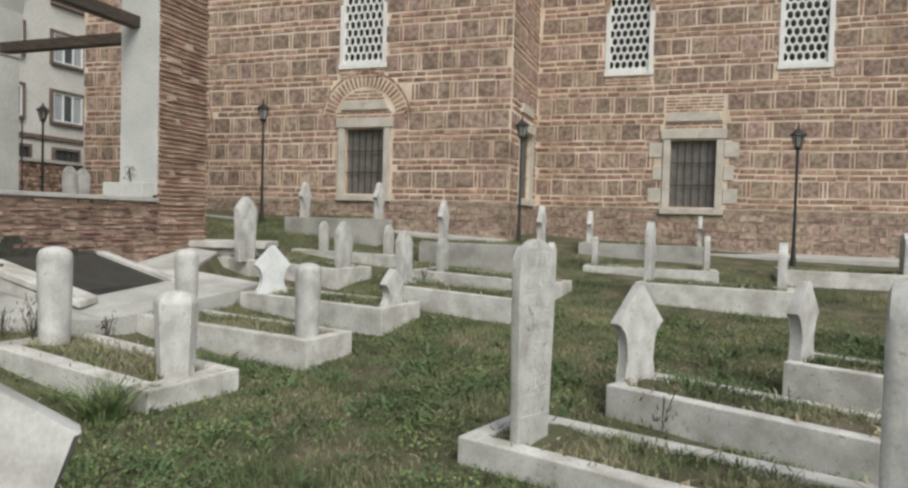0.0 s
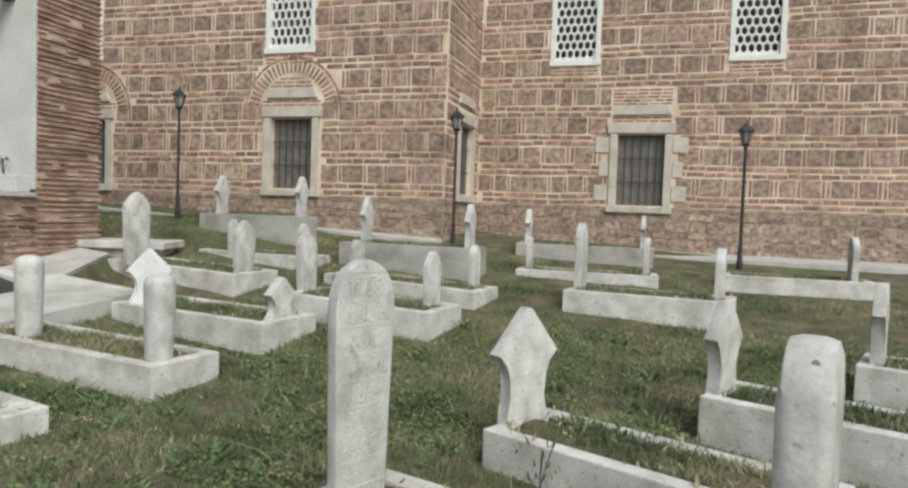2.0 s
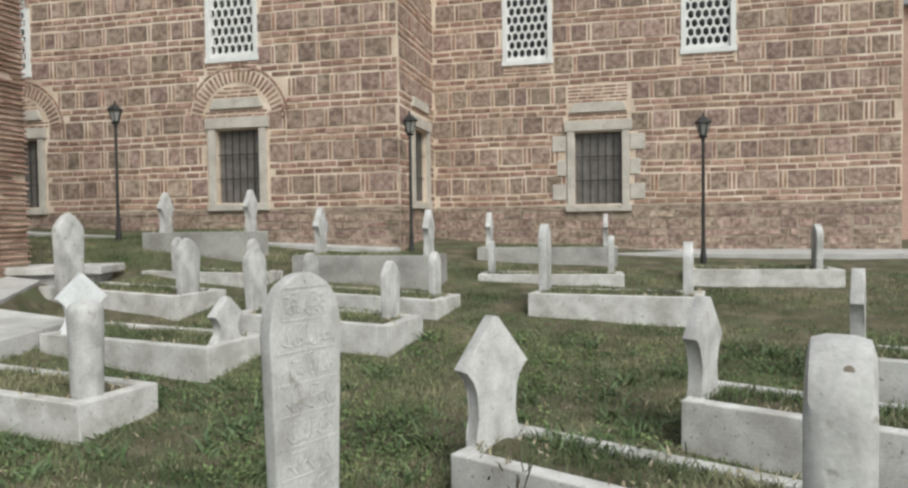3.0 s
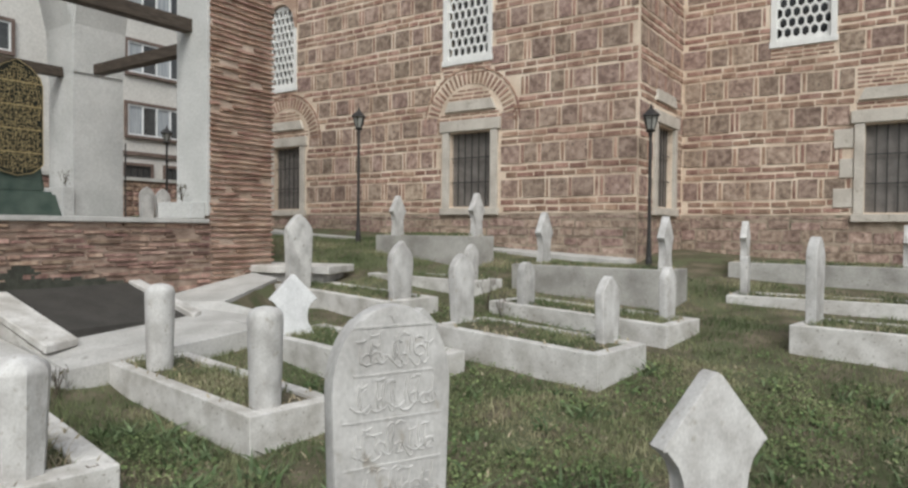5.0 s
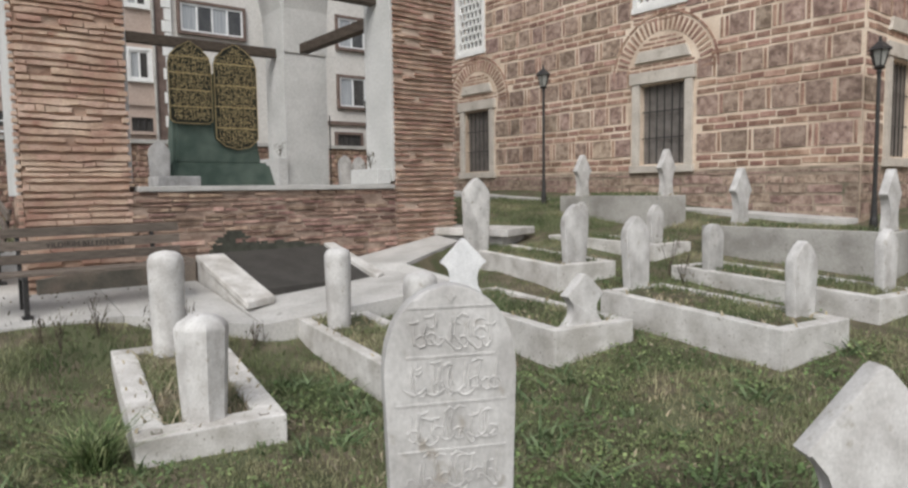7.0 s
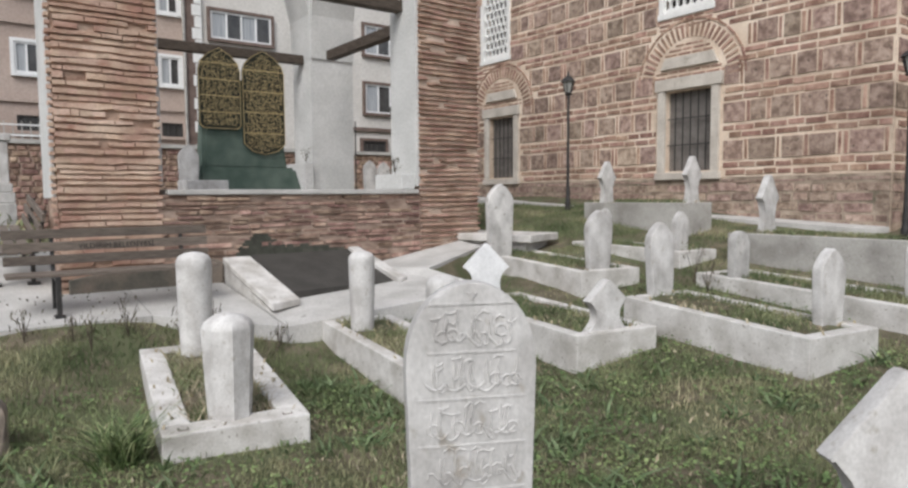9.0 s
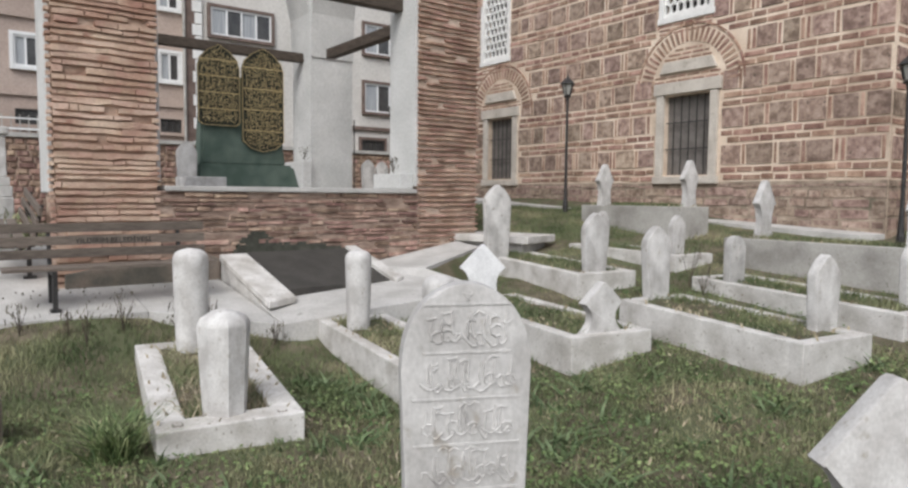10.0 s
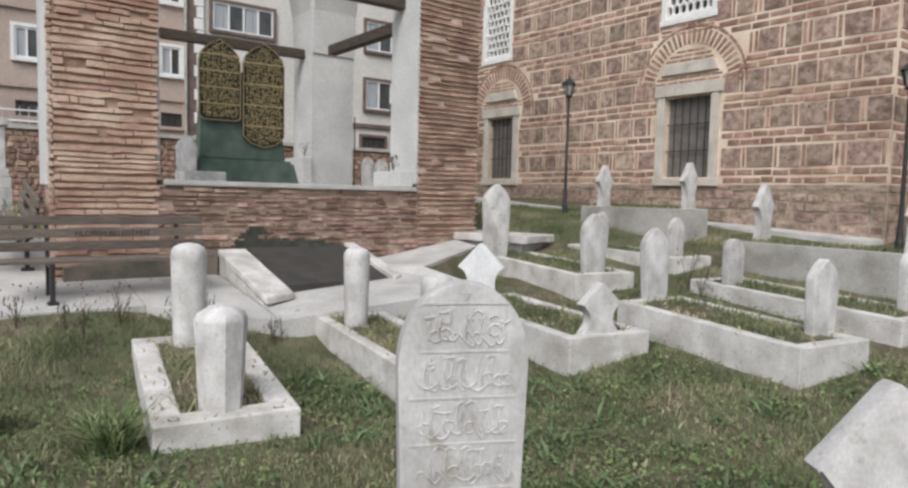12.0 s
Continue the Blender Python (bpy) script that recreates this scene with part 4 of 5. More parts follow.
springer(-12.586, 10.74, 1, 0)
springer(TX - 0.84, TY1 - PW / 2, -1, 0)
springer(-13.11, 10.216, 0, -1)
springer(-13.11, 6.484, 0, 1)
for r in ((TX - 0.62, TX - 0.42, TY0 + PW - 0.1, TY1 - PW, 4.72, 4.92), (-13.2, -13.0, 6.4, 10.3, 4.78, 4.98), (-11.9, TX - 0.74, 10.25, 10.45, 4.7, 4.9)):
    part("tie_beam", boxes(r, bevel=0.015), WOOD, tomb, "dark timber tie beam")

part("pipe", lathe([(0.016, 1.7), (0.016, 3.5)], 8, at=(-12.53, 11.26, 0)), IRON, tomb, "thin dark pipe")
rnd = random.Random(44)
# dark irregular patch on the wall above the hatch
bm = bmesh.new()
for i in range(46):
    for j in range(13):
        y, z = 6.56 + 0.04 * i, 0.86 + 0.04 * j
        top = 1.0 + 0.24 * math.exp(-((y - 7.0) / 0.3) ** 2) + 0.07 * math.exp(-((y - 7.7) / 0.3) ** 2) + 0.05 * noise.noise((y * 9, z * 5, 4))
        side = min((y - 6.6) / 0.1, (8.36 - y) / 0.1, 1.0)
        if z < top - 0.3 * (1 - side):
            box(bm, TX - 0.03, TX + 0.006 + 0.008 * rnd.random(), y - 0.021, y + 0.021, z - 0.021, z + 0.021)
tagged(part("moss_patch", bm, WALL_DARK, tomb, "dark irregular patch on the wall"), kind="stuff")
part("stained_render", slab([(4.66, 0.3), (4.66, 0.78), (5.2, 0.88), (5.6, 0.86), (5.9, 0.93), (6.3, 0.95), (6.46, 0.9), (6.46, 0.3)], 0.06, 0.015, "yz", TX + 0.008), STAIN_HOLE_RIM, tomb, "dark stained render at the wall's foot")

# cenotaph inside
cen = thing("cenotaph", "green cloth-covered cenotaph with two gold-script panels", "cenotaph", (-10.8, 8.1, 1.7))
bm = bmesh.new()
hexa(bm, [(-0.7, -1.02, 0), (0.3, -1.02, 0), (0.3, 0.97, 0), (-0.7, 0.97, 0)], [(-0.62, -0.98, 0.6), (0.24, -0.98, 0.6), (0.24, 0.82, 0.6), (-0.62, 0.82, 0.6)])
bmesh.ops.bevel(bm, geom=bm.edges[:], offset=0.05, segments=2, affect="EDGES")
part("cloth_base", bm, CLOTH, cen, "dark green cloth")
bm = bmesh.new()
hexa(bm, [(-0.3, -0.9, 0.55), (0.18, -0.9, 0.55), (0.18, 0.7, 0.55), (-0.3, 0.7, 0.55)], [(-0.1, -0.84, 2.2), (0.1, -0.84, 2.2), (0.1, 0.5, 2.2), (-0.1, 0.5, 2.2)])
bmesh.ops.bevel(bm, geom=bm.edges[:], offset=0.06, segments=2, affect="EDGES")
part("cloth_upper", bm, CLOTH, cen, "dark green cloth")


def script_panel(v, z0, w, h, square=False):
    out = [(-w / 2, z0 + 0.2), (-w * 0.3, z0 + 0.06), (0, z0), (w * 0.3, z0 + 0.06), (w / 2, z0 + 0.2), (w / 2, z0 + h - 0.4), (w * 0.44, z0 + h - 0.25), (w * 0.26, z0 + h - 0.11), (0, z0 + h), (-w * 0.26, z0 + h - 0.11), (-w * 0.44, z0 + h - 0.25), (-w / 2, z0 + h - 0.4)]
    if square:
        out[:5] = [(-w / 2, z0 + 0.06), (-w * 0.4, z0), (0, z0), (w * 0.4, z0), (w / 2, z0 + 0.06)]
    p = part("script_panel", slab([(v + a, b) for a, b in out], 0.03, 0.0, "yz", 0.2), PANEL, cen, "dark panel of gold script")
    rnd = random.Random(int(v * 100) + 7)
    bm = bmesh.new()
    inside = lambda a, b: abs(a) < w / 2 - 0.04 and z0 + 0.05 < b < z0 + h - 0.06 and b < z0 + h - 0.05 - max(0, abs(a) - w * 0.05) * 0.75 and (square or b > z0 + 0.05 + max(0, abs(a) - w * 0.1) * 0.5)
    cell, i = 0.056, 0
    for r in range(int(h / cell) + 1):
        for c in range(int(w / cell) + 1):
            for k in range(2):
                i += 1
                a, b = -w / 2 + (c + rnd.uniform(0.1, 0.9)) * cell, z0 + (r + rnd.uniform(0.1, 0.9)) * cell
                l, th = rnd.uniform(0.035, 0.08), rnd.uniform(0.0065, 0.0105)
                da, db = (l / 2, th / 2) if (r + c + k) % 2 else (th / 2, l / 2)
                if inside(a - da, b - db) and inside(a + da, b + db):
                    t = rnd.uniform(-0.02, 0.02)
                    vs = [bm.verts.new((0.222 + 0.002 * (i % 3), v + x, z)) for x, z in ((a - da, b - db - t), (a + da, b - db + t), (a + da, b + db + t), (a - da, b + db - t))]
                    bm.faces.new(vs)
    tagged(part("gold_script", bm, GOLD, p, "raised gold strokes"), kind="stuff")
    bm = bmesh.new()
    n = len(out)
    for i in range(n):
        (a, b), (c, d) = out[i], out[(i + 1) % n]
        sc = lambda q, k: (v + q[0] * (1 - k / w), (q[1] - z0 - h / 2) * (1 - k / h) + z0 + h / 2)
        hexa(bm, [(0.2, *sc((a, b), 0.01)), (0.2, *sc((c, d), 0.01)), (0.2, *sc((c, d), 0.03)), (0.2, *sc((a, b), 0.03))], [(0.228, *sc((a, b), 0.01)), (0.228, *sc((c, d), 0.01)), (0.228, *sc((c, d), 0.03)), (0.228, *sc((a, b), 0.03))])
    for i in range(1, 5):
        zc = z0 + h * i / 5
        hexa(bm, [(0.2, v - w / 2 + 0.03, zc), (0.2, v + w / 2 - 0.03, zc), (0.2, v + w / 2 - 0.03, zc + 0.018), (0.2, v - w / 2 + 0.03, zc + 0.018)], [(0.228, v - w / 2 + 0.03, zc), (0.228, v + w / 2 - 0.03, zc), (0.228, v + w / 2 - 0.03, zc + 0.018), (0.228, v - w / 2 + 0.03, zc + 0.018)])
    part("gold_border", bm, GOLD, p, "gold border")


script_panel(0.235, 0.83, 0.8, 1.91)
script_panel(-0.575, 1.27, 0.75, 1.44, True)
bx = thing("marble_box", "small white marble block inside the tomb", "block", (-10.3, 6.95, 1.7))
part("block", boxes((-0.3, 0.3, -0.2, 0.5, 0, 0.34), bevel=0.02), MARBLE, bx)
stone(-10.5, 6.92, 1.7, A0, slab(point_outline(0.34, 0.96), 0.1, 0.01), W + "pointed gravestone inside the tomb")
for sx, sy, hh in ((-9.93, 10.18, 0.74), (-9.98, 10.52, 0.72)):
    stone(sx, sy, 1.7, A0, slab(point_outline(0.25, hh), 0.1, 0.012), "pale pointed gravestone at the tomb's edge", MARBLE_OLD)

# ---- lamps ----
def lamp(x, y, z, h=2.7):
    t = thing("street_lamp", "black iron lantern post with a glass head", "lamp", (x, y, z), 0, "lantern posts")
    part("post", lathe([(0.06, -0.2), (0.06, 0.05), (0.05, 0.1), (0.038, 0.35), (0.032, 0.5), (0.028, h - 0.5), (0.04, h - 0.47), (0.03, h - 0.42)], 12), IRON, t)
    part("collar", lathe([(0.05, h - 0.43), (0.09, h - 0.4), (0.05, h - 0.37)], 10), IRON, t)
    part("glass", lathe([(0.06, h - 0.368), (0.115, h - 0.15)], 6), SHADEGLASS, t, "clouded lantern glass")
    part("roof", lathe([(0.17, h - 0.148), (0.15, h - 0.12), (0.06, h - 0.04), (0.03, h - 0.02), (0.012, h + 0.06)], 6), IRON, t)
    for i in range(6):
        a = math.pi * i / 3
        bm = bmesh.new()
        c, s = math.cos(a), math.sin(a)
        hexa(bm, [(0.064 * c - 0.008 * s, 0.064 * s + 0.008 * c, h - 0.37), (0.064 * c + 0.008 * s, 0.064 * s - 0.008 * c, h - 0.37), (0.08 * c + 0.008 * s, 0.08 * s - 0.008 * c, h - 0.37), (0.08 * c - 0.008 * s, 0.08 * s + 0.008 * c, h - 0.37)],
             [(0.12 * c - 0.008 * s, 0.12 * s + 0.008 * c, h - 0.15), (0.12 * c + 0.008 * s, 0.12 * s - 0.008 * c, h - 0.15), (0.135 * c + 0.008 * s, 0.135 * s - 0.008 * c, h - 0.15), (0.135 * c - 0.008 * s, 0.135 * s + 0.008 * c, h - 0.15)])
        part("rib", bm, IRON, t)
    return t


l1 = lamp(-8.34, 14.02, 1.54)
for x, y, z in ((-2.34, 14.9, 1.16), (3.18, 15.6, 0.96), (-15.0, 13.8, 1.65)):
    copy_thing(l1, pose(x, y, z))

# ---- bench ----
be = thing("park_bench", "park bench of brown wooden slats on black iron legs", "bench", (-6.72, 4.0, 0.5), 90)
LB = 2.12
for k in range(3):
    part("seat_slat", boxes((0, LB, -0.42 + 0.14 * k, -0.31 + 0.14 * k, 0.43, 0.465), bevel=0.006), SLAT, be)
for k in range(3):
    b = part("back_slat", boxes((0, LB, -0.018, 0.018, 0.53 + 0.14 * k, 0.63 + 0.14 * k), bevel=0.006), SLAT, be)
    b.location.y = 0.03 + 0.035 * k
for u in (0.46, LB - 0.3):
    part("leg", boxes((u - 0.025, u + 0.025, -0.42, -0.37, 0.03, 0.43), (u - 0.05, u + 0.05, -0.46, -0.33, 0, 0.03), bevel=0.008), IRON, be)
    part("leg", boxes((u - 0.025, u + 0.025, -0.03, 0.02, 0.03, 0.43), (u - 0.05, u + 0.05, -0.07, 0.07, 0, 0.03), bevel=0.008), IRON, be)
    part("seat_bearer", boxes((u - 0.025, u + 0.025, -0.43, 0.06, 0.385, 0.428), bevel=0.006), IRON, be)
    bm = bmesh.new()
    hexa(bm, [(u - 0.02, 0.02, 0.4), (u + 0.02, 0.02, 0.4), (u + 0.02, 0.06, 0.4), (u - 0.02, 0.06, 0.4)], [(u - 0.02, 0.12, 0.9), (u + 0.02, 0.12, 0.9), (u + 0.02, 0.16, 0.9), (u - 0.02, 0.16, 0.9)])
    part("back_iron", bm, IRON, be)
fc = bpy.data.curves.new("lettering", "FONT")
fc.body, fc.size, fc.extrude, fc.align_x = "YILDIRIM BELED\u0130YES\u0130", 0.084, 0.003, "CENTER"
tmp = new("lettering_curve", fc)
dg = bpy.context.evaluated_depsgraph_get()
me = bpy.data.meshes.new_from_object(tmp.evaluated_get(dg))
bpy.data.objects.remove(tmp)
me.materials.clear()
me.materials.append(LETTER)
let = new("lettering", me)
let.parent = be
let.matrix_basis = pose(LB / 2 + 0.05, 0.047, 0.685, 90)
tagged(let, "dark carved lettering", kind="stuff")
bench_b = copy_thing(be, pose(-9.75, 4.36, pz(-9.75, 4.2), 0, 6.8, 0))

# ---- apartment houses beyond ----
def flat_window(house, y, z, w, h, x=0.0, panes=2, trim=None, frame_mat=None):
    wdw = part("window", boxes((x - 0.05, x + 0.06, y - 0.12, y - 0.005, z - 0.12, z + h + 0.12), (x - 0.05, x + 0.06, y + w + 0.005, y + w + 0.12, z - 0.12, z + h + 0.12), (x - 0.05, x + 0.06, y - 0.004, y + w + 0.004, z + h + 0.005, z + h + 0.12), (x - 0.05, x + 0.09, y - 0.004, y + w + 0.004, z - 0.12, z - 0.005)), trim or TRIM, house, "trimmed window")
    fr = bmesh.new()
    for i in range(panes + 1):
        u = y + (w - 0.06) * i / panes
        box(fr, x - 0.04, x + 0.03, u, u + 0.06, z, z + h)
    for zz in (z, z + h - 0.06):
        for i in range(panes):
            u = y + (w - 0.06) * i / panes
            box(fr, x - 0.04, x + 0.026, u + 0.061, u + (w - 0.06) / panes - 0.001, zz, zz + 0.06)
    part("frame", fr, frame_mat or PVC, wdw, "iron grille" if frame_mat else "white plastic frame")
    for i in range(panes):
        u = y + (w - 0.06) * i / panes + 0.06
        part("pane", boxes((x - 0.03, x - 0.02, u, u + (w - 0.06) / panes - 0.06, z + 0.06, z + h - 0.06)), CURTAIN if i % 2 == 0 and not frame_mat else GLASS, wdw)


ap = thing("apartment_building", "pale rendered apartment building with brown-trimmed windows", "building", (-24.0, 0, 0))
part("wall", boxes((-10, -0.06, 10.95, 26.0, 0.5, 16)), FACADE, ap)
part("roof", boxes((-10.4, 0.4, 10.6, 26.4, 16.0, 16.3)), ROOF, ap, "flat roof edge")
part("corner_strip", boxes((-0.06, 0.03, 10.56, 10.94, 0.6, 15.9)), TRIM, ap, "dark brown corner strip")
for k in range(33):
    part("quoin", boxes((-0.05, 0.06, 10.78 + 0.09 * (k % 2), 11.12, 1.6 + k * 0.42, 1.99 + k * 0.42), bevel=0.01), GYPSUM, ap)
for z in (5.3, 7.75, 10.2):
    flat_window(ap, 17.85, z, 2.45, 1.2, panes=4)
    flat_window(ap, 21.68, z, 1.45, 1.2, panes=3)
for z in (5.0, 7.6, 10.2):
    if z > 6:
        flat_window(ap, 11.45, z, 2.3, 1.0, panes=4)
for y in (17.7, 19.5, 21.8, 23.4):
    flat_window(ap, y, 3.5, 1.1, 0.6, frame_mat=IRON, panes=4)
part("string_course", boxes((-0.05, 0.05, 16.9, 25.8, 4.5, 4.66)), TRIM, ap)
ap2 = thing("apartment_building", "beige rendered apartment building with white windows", "building", (-25.5, 0, 0))
part("wall", boxes((-10, -0.06, -14.0, 10.9, 0.5, 14)), FACADE2, ap2)
part("roof", boxes((-10.4, 0.4, -14.4, 10.88, 14.0, 14.3)), ROOF, ap2, "flat roof edge")
for y in (10.0, 5.4, 3.4, -0.5, -4.0):
    for z in (5.98, 8.65, 11.3):
        flat_window(ap2, y, z, 0.7, 1.02, trim=PVC)
    flat_window(ap2, y - 0.02, 4.05, 0.75, 0.5, trim=FACADE2, frame_mat=IRON, panes=3)
for z in (4.0, 6.6):
    part("string_course", boxes((-0.05, 0.04, -13.9, 10.8, z + 1.0, z + 1.12)), FACADE2, ap2)
part("downpipe", lathe([(0.05, 0.8), (0.05, 13.9)], 10, at=(0.09, 10.48, 0)), TOMBGREY, ap, "grey downpipe")
pk = thing("far_house", "pink rendered house beyond the mosque", "building", (11.0, 26.0, 0))
part("wall", boxes((-3.2, 9, 0, 8, 0.3, 8.2)), FACADE3, pk)
part("roof", boxes((-3.5, 9.3, -0.3, 8.3, 8.2, 8.5)), ROOF, pk)

# boundary wall beyond the tomb
bw = tagged(obj("boundary_wall", boxes((-21.3, -21.0, -12, 26, 0.8, 3.3)), PARMORTAR), "rough stone boundary wall beyond the tomb", "wall", kind="structure")
rnd = random.Random(5)
bm = bmesh.new()
y = -12.0
zrow = 0.9
while zrow < 3.25:
    y = -12 + rnd.uniform(0, 0.3)
    while y < 26:
        w = rnd.uniform(0.14, 0.42)
        hexa(bm, [(-21.0, y, zrow), (-21.0, y + w, zrow), (-21.0, y + w, zrow + 0.14), (-21.0, y, zrow + 0.14)], [(-20.96, y + 0.03, zrow + 0.02), (-20.96, y + w - 0.03, zrow + 0.02), (-20.96, y + w - 0.04, zrow + 0.125), (-20.96, y + 0.03, zrow + 0.125)])
        y += w + 0.05
    zrow += 0.17
tagged(part("wall_stones", bm, RUBBLE_J, bw), kind="stuff")
part("coping", boxes((-21.4, -20.9, -12, 26, 3.304, 3.42)), CONCRETE, bw, "pale coping")
fe = thing("railing", "pale iron railing on the boundary wall", "railing", (-21.15, -12, 3.42))
part("rail", boxes((-0.02, 0.02, 0, 19.6, 0.4, 0.44), (-0.02, 0.02, 0, 19.6, 0.1, 0.15)), PVC, fe)
bm = bmesh.new()
for i in range(91):
    box(bm, -0.015, 0.015, i * 0.215, i * 0.215 + 0.03, 0, 0.52)
tagged(part("pickets", bm, TOMBGREY, fe), kind="stuff")
sar = thing("sarcophagus", "white marble sarcophagus on a stepped base", "tomb", (-12.1, 3.44, 0.9), 90)
part("base", boxes((-1.0, 1.0, -0.5, 0.5, -0.6, 0.77), bevel=0.02), MARBLE_OLD, sar)
part("moulding", boxes((-0.99, 0.99, -0.46, 0.46, 0.773, 0.95), (-0.96, 0.96, -0.43, 0.43, 0.952, 1.1), bevel=0.02), MARBLE_OLD, sar)
part("chest", boxes((-0.92, 0.92, -0.38, 0.38, 1.103, 1.8), bevel=0.02), MARBLE, sar)
part("lid", boxes((-0.97, 0.97, -0.43, 0.43, 1.803, 1.93), bevel=0.03), MARBLE, sar)

# ---- grass ----
def inside_bed(x, y):
    for gx, gy, turn, L, Wd, k, *_ in BEDS:
        c, s = math.cos(radians(turn)), math.sin(radians(turn))
        u, v = (x - gx) * c + (y - gy) * s, -(x - gx) * s + (y - gy) * c
        if -0.02 < u < L + 0.02 and -0.02 < v < Wd + 0.02:
            return True
    return x < -6.03 and y < 10.0 or (y > 5.3 and y < 6.45 and x < -6.03 + (y - 5.3) * 0.826) or (6.45 <= y < 8.5 and x < -5.08 + (y - 6.45) * 0.146) or (8.5 <= y < 9.9 and x < -4.78 - (y - 8.5) * 0.82) or y > 14.9


def blades(rnd, spots, hmin, hmax, wide, bend=0.5):
    vs, fs = [], []
    for x, y, z, sc in spots:
        a, h = rnd.uniform(0, 6.283), rnd.uniform(hmin, hmax) * sc
        w = wide * rnd.uniform(0.6, 1.3)
        dx, dy = math.cos(a) * w, math.sin(a) * w
        lx, ly = rnd.gauss(0, bend) * h, rnd.gauss(0, bend) * h
        b = len(vs)
        vs += [(x - dx, y - dy, z - 0.015), (x + dx, y + dy, z - 0.015), (x + dx * 0.7 + lx * 0.35, y + dy * 0.7 + ly * 0.35, z + h * 0.6), (x - dx * 0.7 + lx * 0.35, y - dy * 0.7 + ly * 0.35, z + h * 0.6), (x + lx, y + ly, z + h)]
        fs += [(b, b + 1, b + 2, b + 3), (b + 3, b + 2, b + 4)]
    return vs, fs


def scatter(name, vs, fs, material, label, cat="grass"):
    me = bpy.data.meshes.new(name)
    me.from_pydata(vs, [], fs)
    me.materials.append(material)
    return tagged(new(name, me), label, cat, kind="stuff")


rnd = random.Random(21)
spots = []
while len(spots) < 120000:
    x, y = rnd.uniform(-6.0, 7.0), -1.5 + 16.3 * rnd.random() ** 1.1
    d = noise.noise((x * 0.9, y * 0.9, 5)) + 0.6 * noise.noise((x * 3, y * 3, 9))
    if d + rnd.uniform(-0.5, 0.6) > 0.0 and not inside_bed(x, y):
        spots.append((x, y, ground(x, y) + 0.03 * noise.noise((x * 1.3, y * 1.3, 0)), 0.7 + 0.8 * max(0, d)))
near = 0
while near < 70000:
    x, y = rnd.uniform(-4.0, 5.0), rnd.uniform(2.8, 10.5)
    d = noise.noise((x * 1.4, y * 1.4, 15)) + 0.5 * noise.noise((x * 5, y * 5, 9))
    if d + rnd.uniform(-0.6, 0.6) > -0.05:
        near += 1
        if not inside_bed(x, y):
            spots.append((x, y, ground(x, y) + 0.03 * noise.noise((x * 1.3, y * 1.3, 0)), 0.55 + 0.5 * max(0, d)))
while len(spots) < 192000:
    x, y = rnd.uniform(-15.0, -10.5), rnd.uniform(-1.0, 5.4)
    spots.append((x, y, ground(x, y) + 0.03 * noise.noise((x * 1.3, y * 1.3, 0)), 1.3))
edge = 0
while edge < 26000:
    x, y = rnd.uniform(-6.05, -3.6), rnd.uniform(2.0, 9.0)
    edge += 1
    d = noise.noise((x * 1.4, y * 1.4, 15))
    if d + rnd.uniform(-0.7, 0.6) > -0.1 and not inside_bed(x, y):
        spots.append((x, y, ground(x, y) + 0.03 * noise.noise((x * 1.3, y * 1.3, 0)), 0.8 + 0.7 * max(0, d)))
far = 0
while far < 42000:
    x, y = rnd.uniform(-13.0, -5.8), rnd.uniform(10.2, 14.6)
    far += 1
    if y > 14.4 + (x + 15.2) * 0.036 or (x < -7.2 and y < 10.95) or (-8.2 < x < -6.0 and 10.4 < y < 11.8):
        continue
    if noise.noise((x * 1.2, y * 1.2, 8)) + rnd.uniform(-0.6, 0.6) > -0.25 and not inside_bed(x, y):
        spots.append((x, y, ground(x, y) + 0.03 * noise.noise((x * 1.3, y * 1.3, 0)), 1.2))
scatter("grass", *blades(rnd, spots, 0.025, 0.09, 0.0045), GRASS, "short patchy graveyard grass")
bed = []
for gx, gy, turn, L, Wd, k, z0, z1, fill in BEDS:
    c, s = math.cos(radians(turn)), math.sin(radians(turn))
    for i in range(2400):
        u, v = rnd.uniform(k, L - k), rnd.uniform(k, Wd - k)
        x, y = gx + c * u - s * v, gy + s * u + c * v
        if noise.noise((x * 1.7, y * 1.7, 2)) > -0.15 + rnd.uniform(-0.3, 0.3):
            bed.append((x, y, z0 + (z1 - z0) * u / L - fill, 1.0))
scatter("grave_grass", *blades(rnd, bed, 0.04, 0.11, 0.005, 0.7), GRASS, "grass growing in the grave beds")
litter = []
for gx, gy, turn, L, Wd, k, z0, z1, fill in BEDS:
    c, s = math.cos(radians(turn)), math.sin(radians(turn))
    for i in range(240):
        u, v = rnd.uniform(0.02, L - 0.02), rnd.uniform(0.02, Wd - 0.02)
        on = u < k or u > L - k or v < k or v > Wd - k
        if not on or rnd.random() < 0.3:
            litter.append((gx + c * u - s * v, gy + s * u + c * v, z0 + (z1 - z0) * u / L + (0.02 if on else 0.02 - fill), 1.0))
scatter("leaf_litter", *blades(rnd, litter, 0.012, 0.035, 0.011, 1.6), DRY, "pale dry leaf litter on the graves", "leaves")
straw = []
gx, gy, turn, L, Wd, k, z0, z1, fill = BEDS[0]
c, q = math.cos(radians(turn)), math.sin(radians(turn))
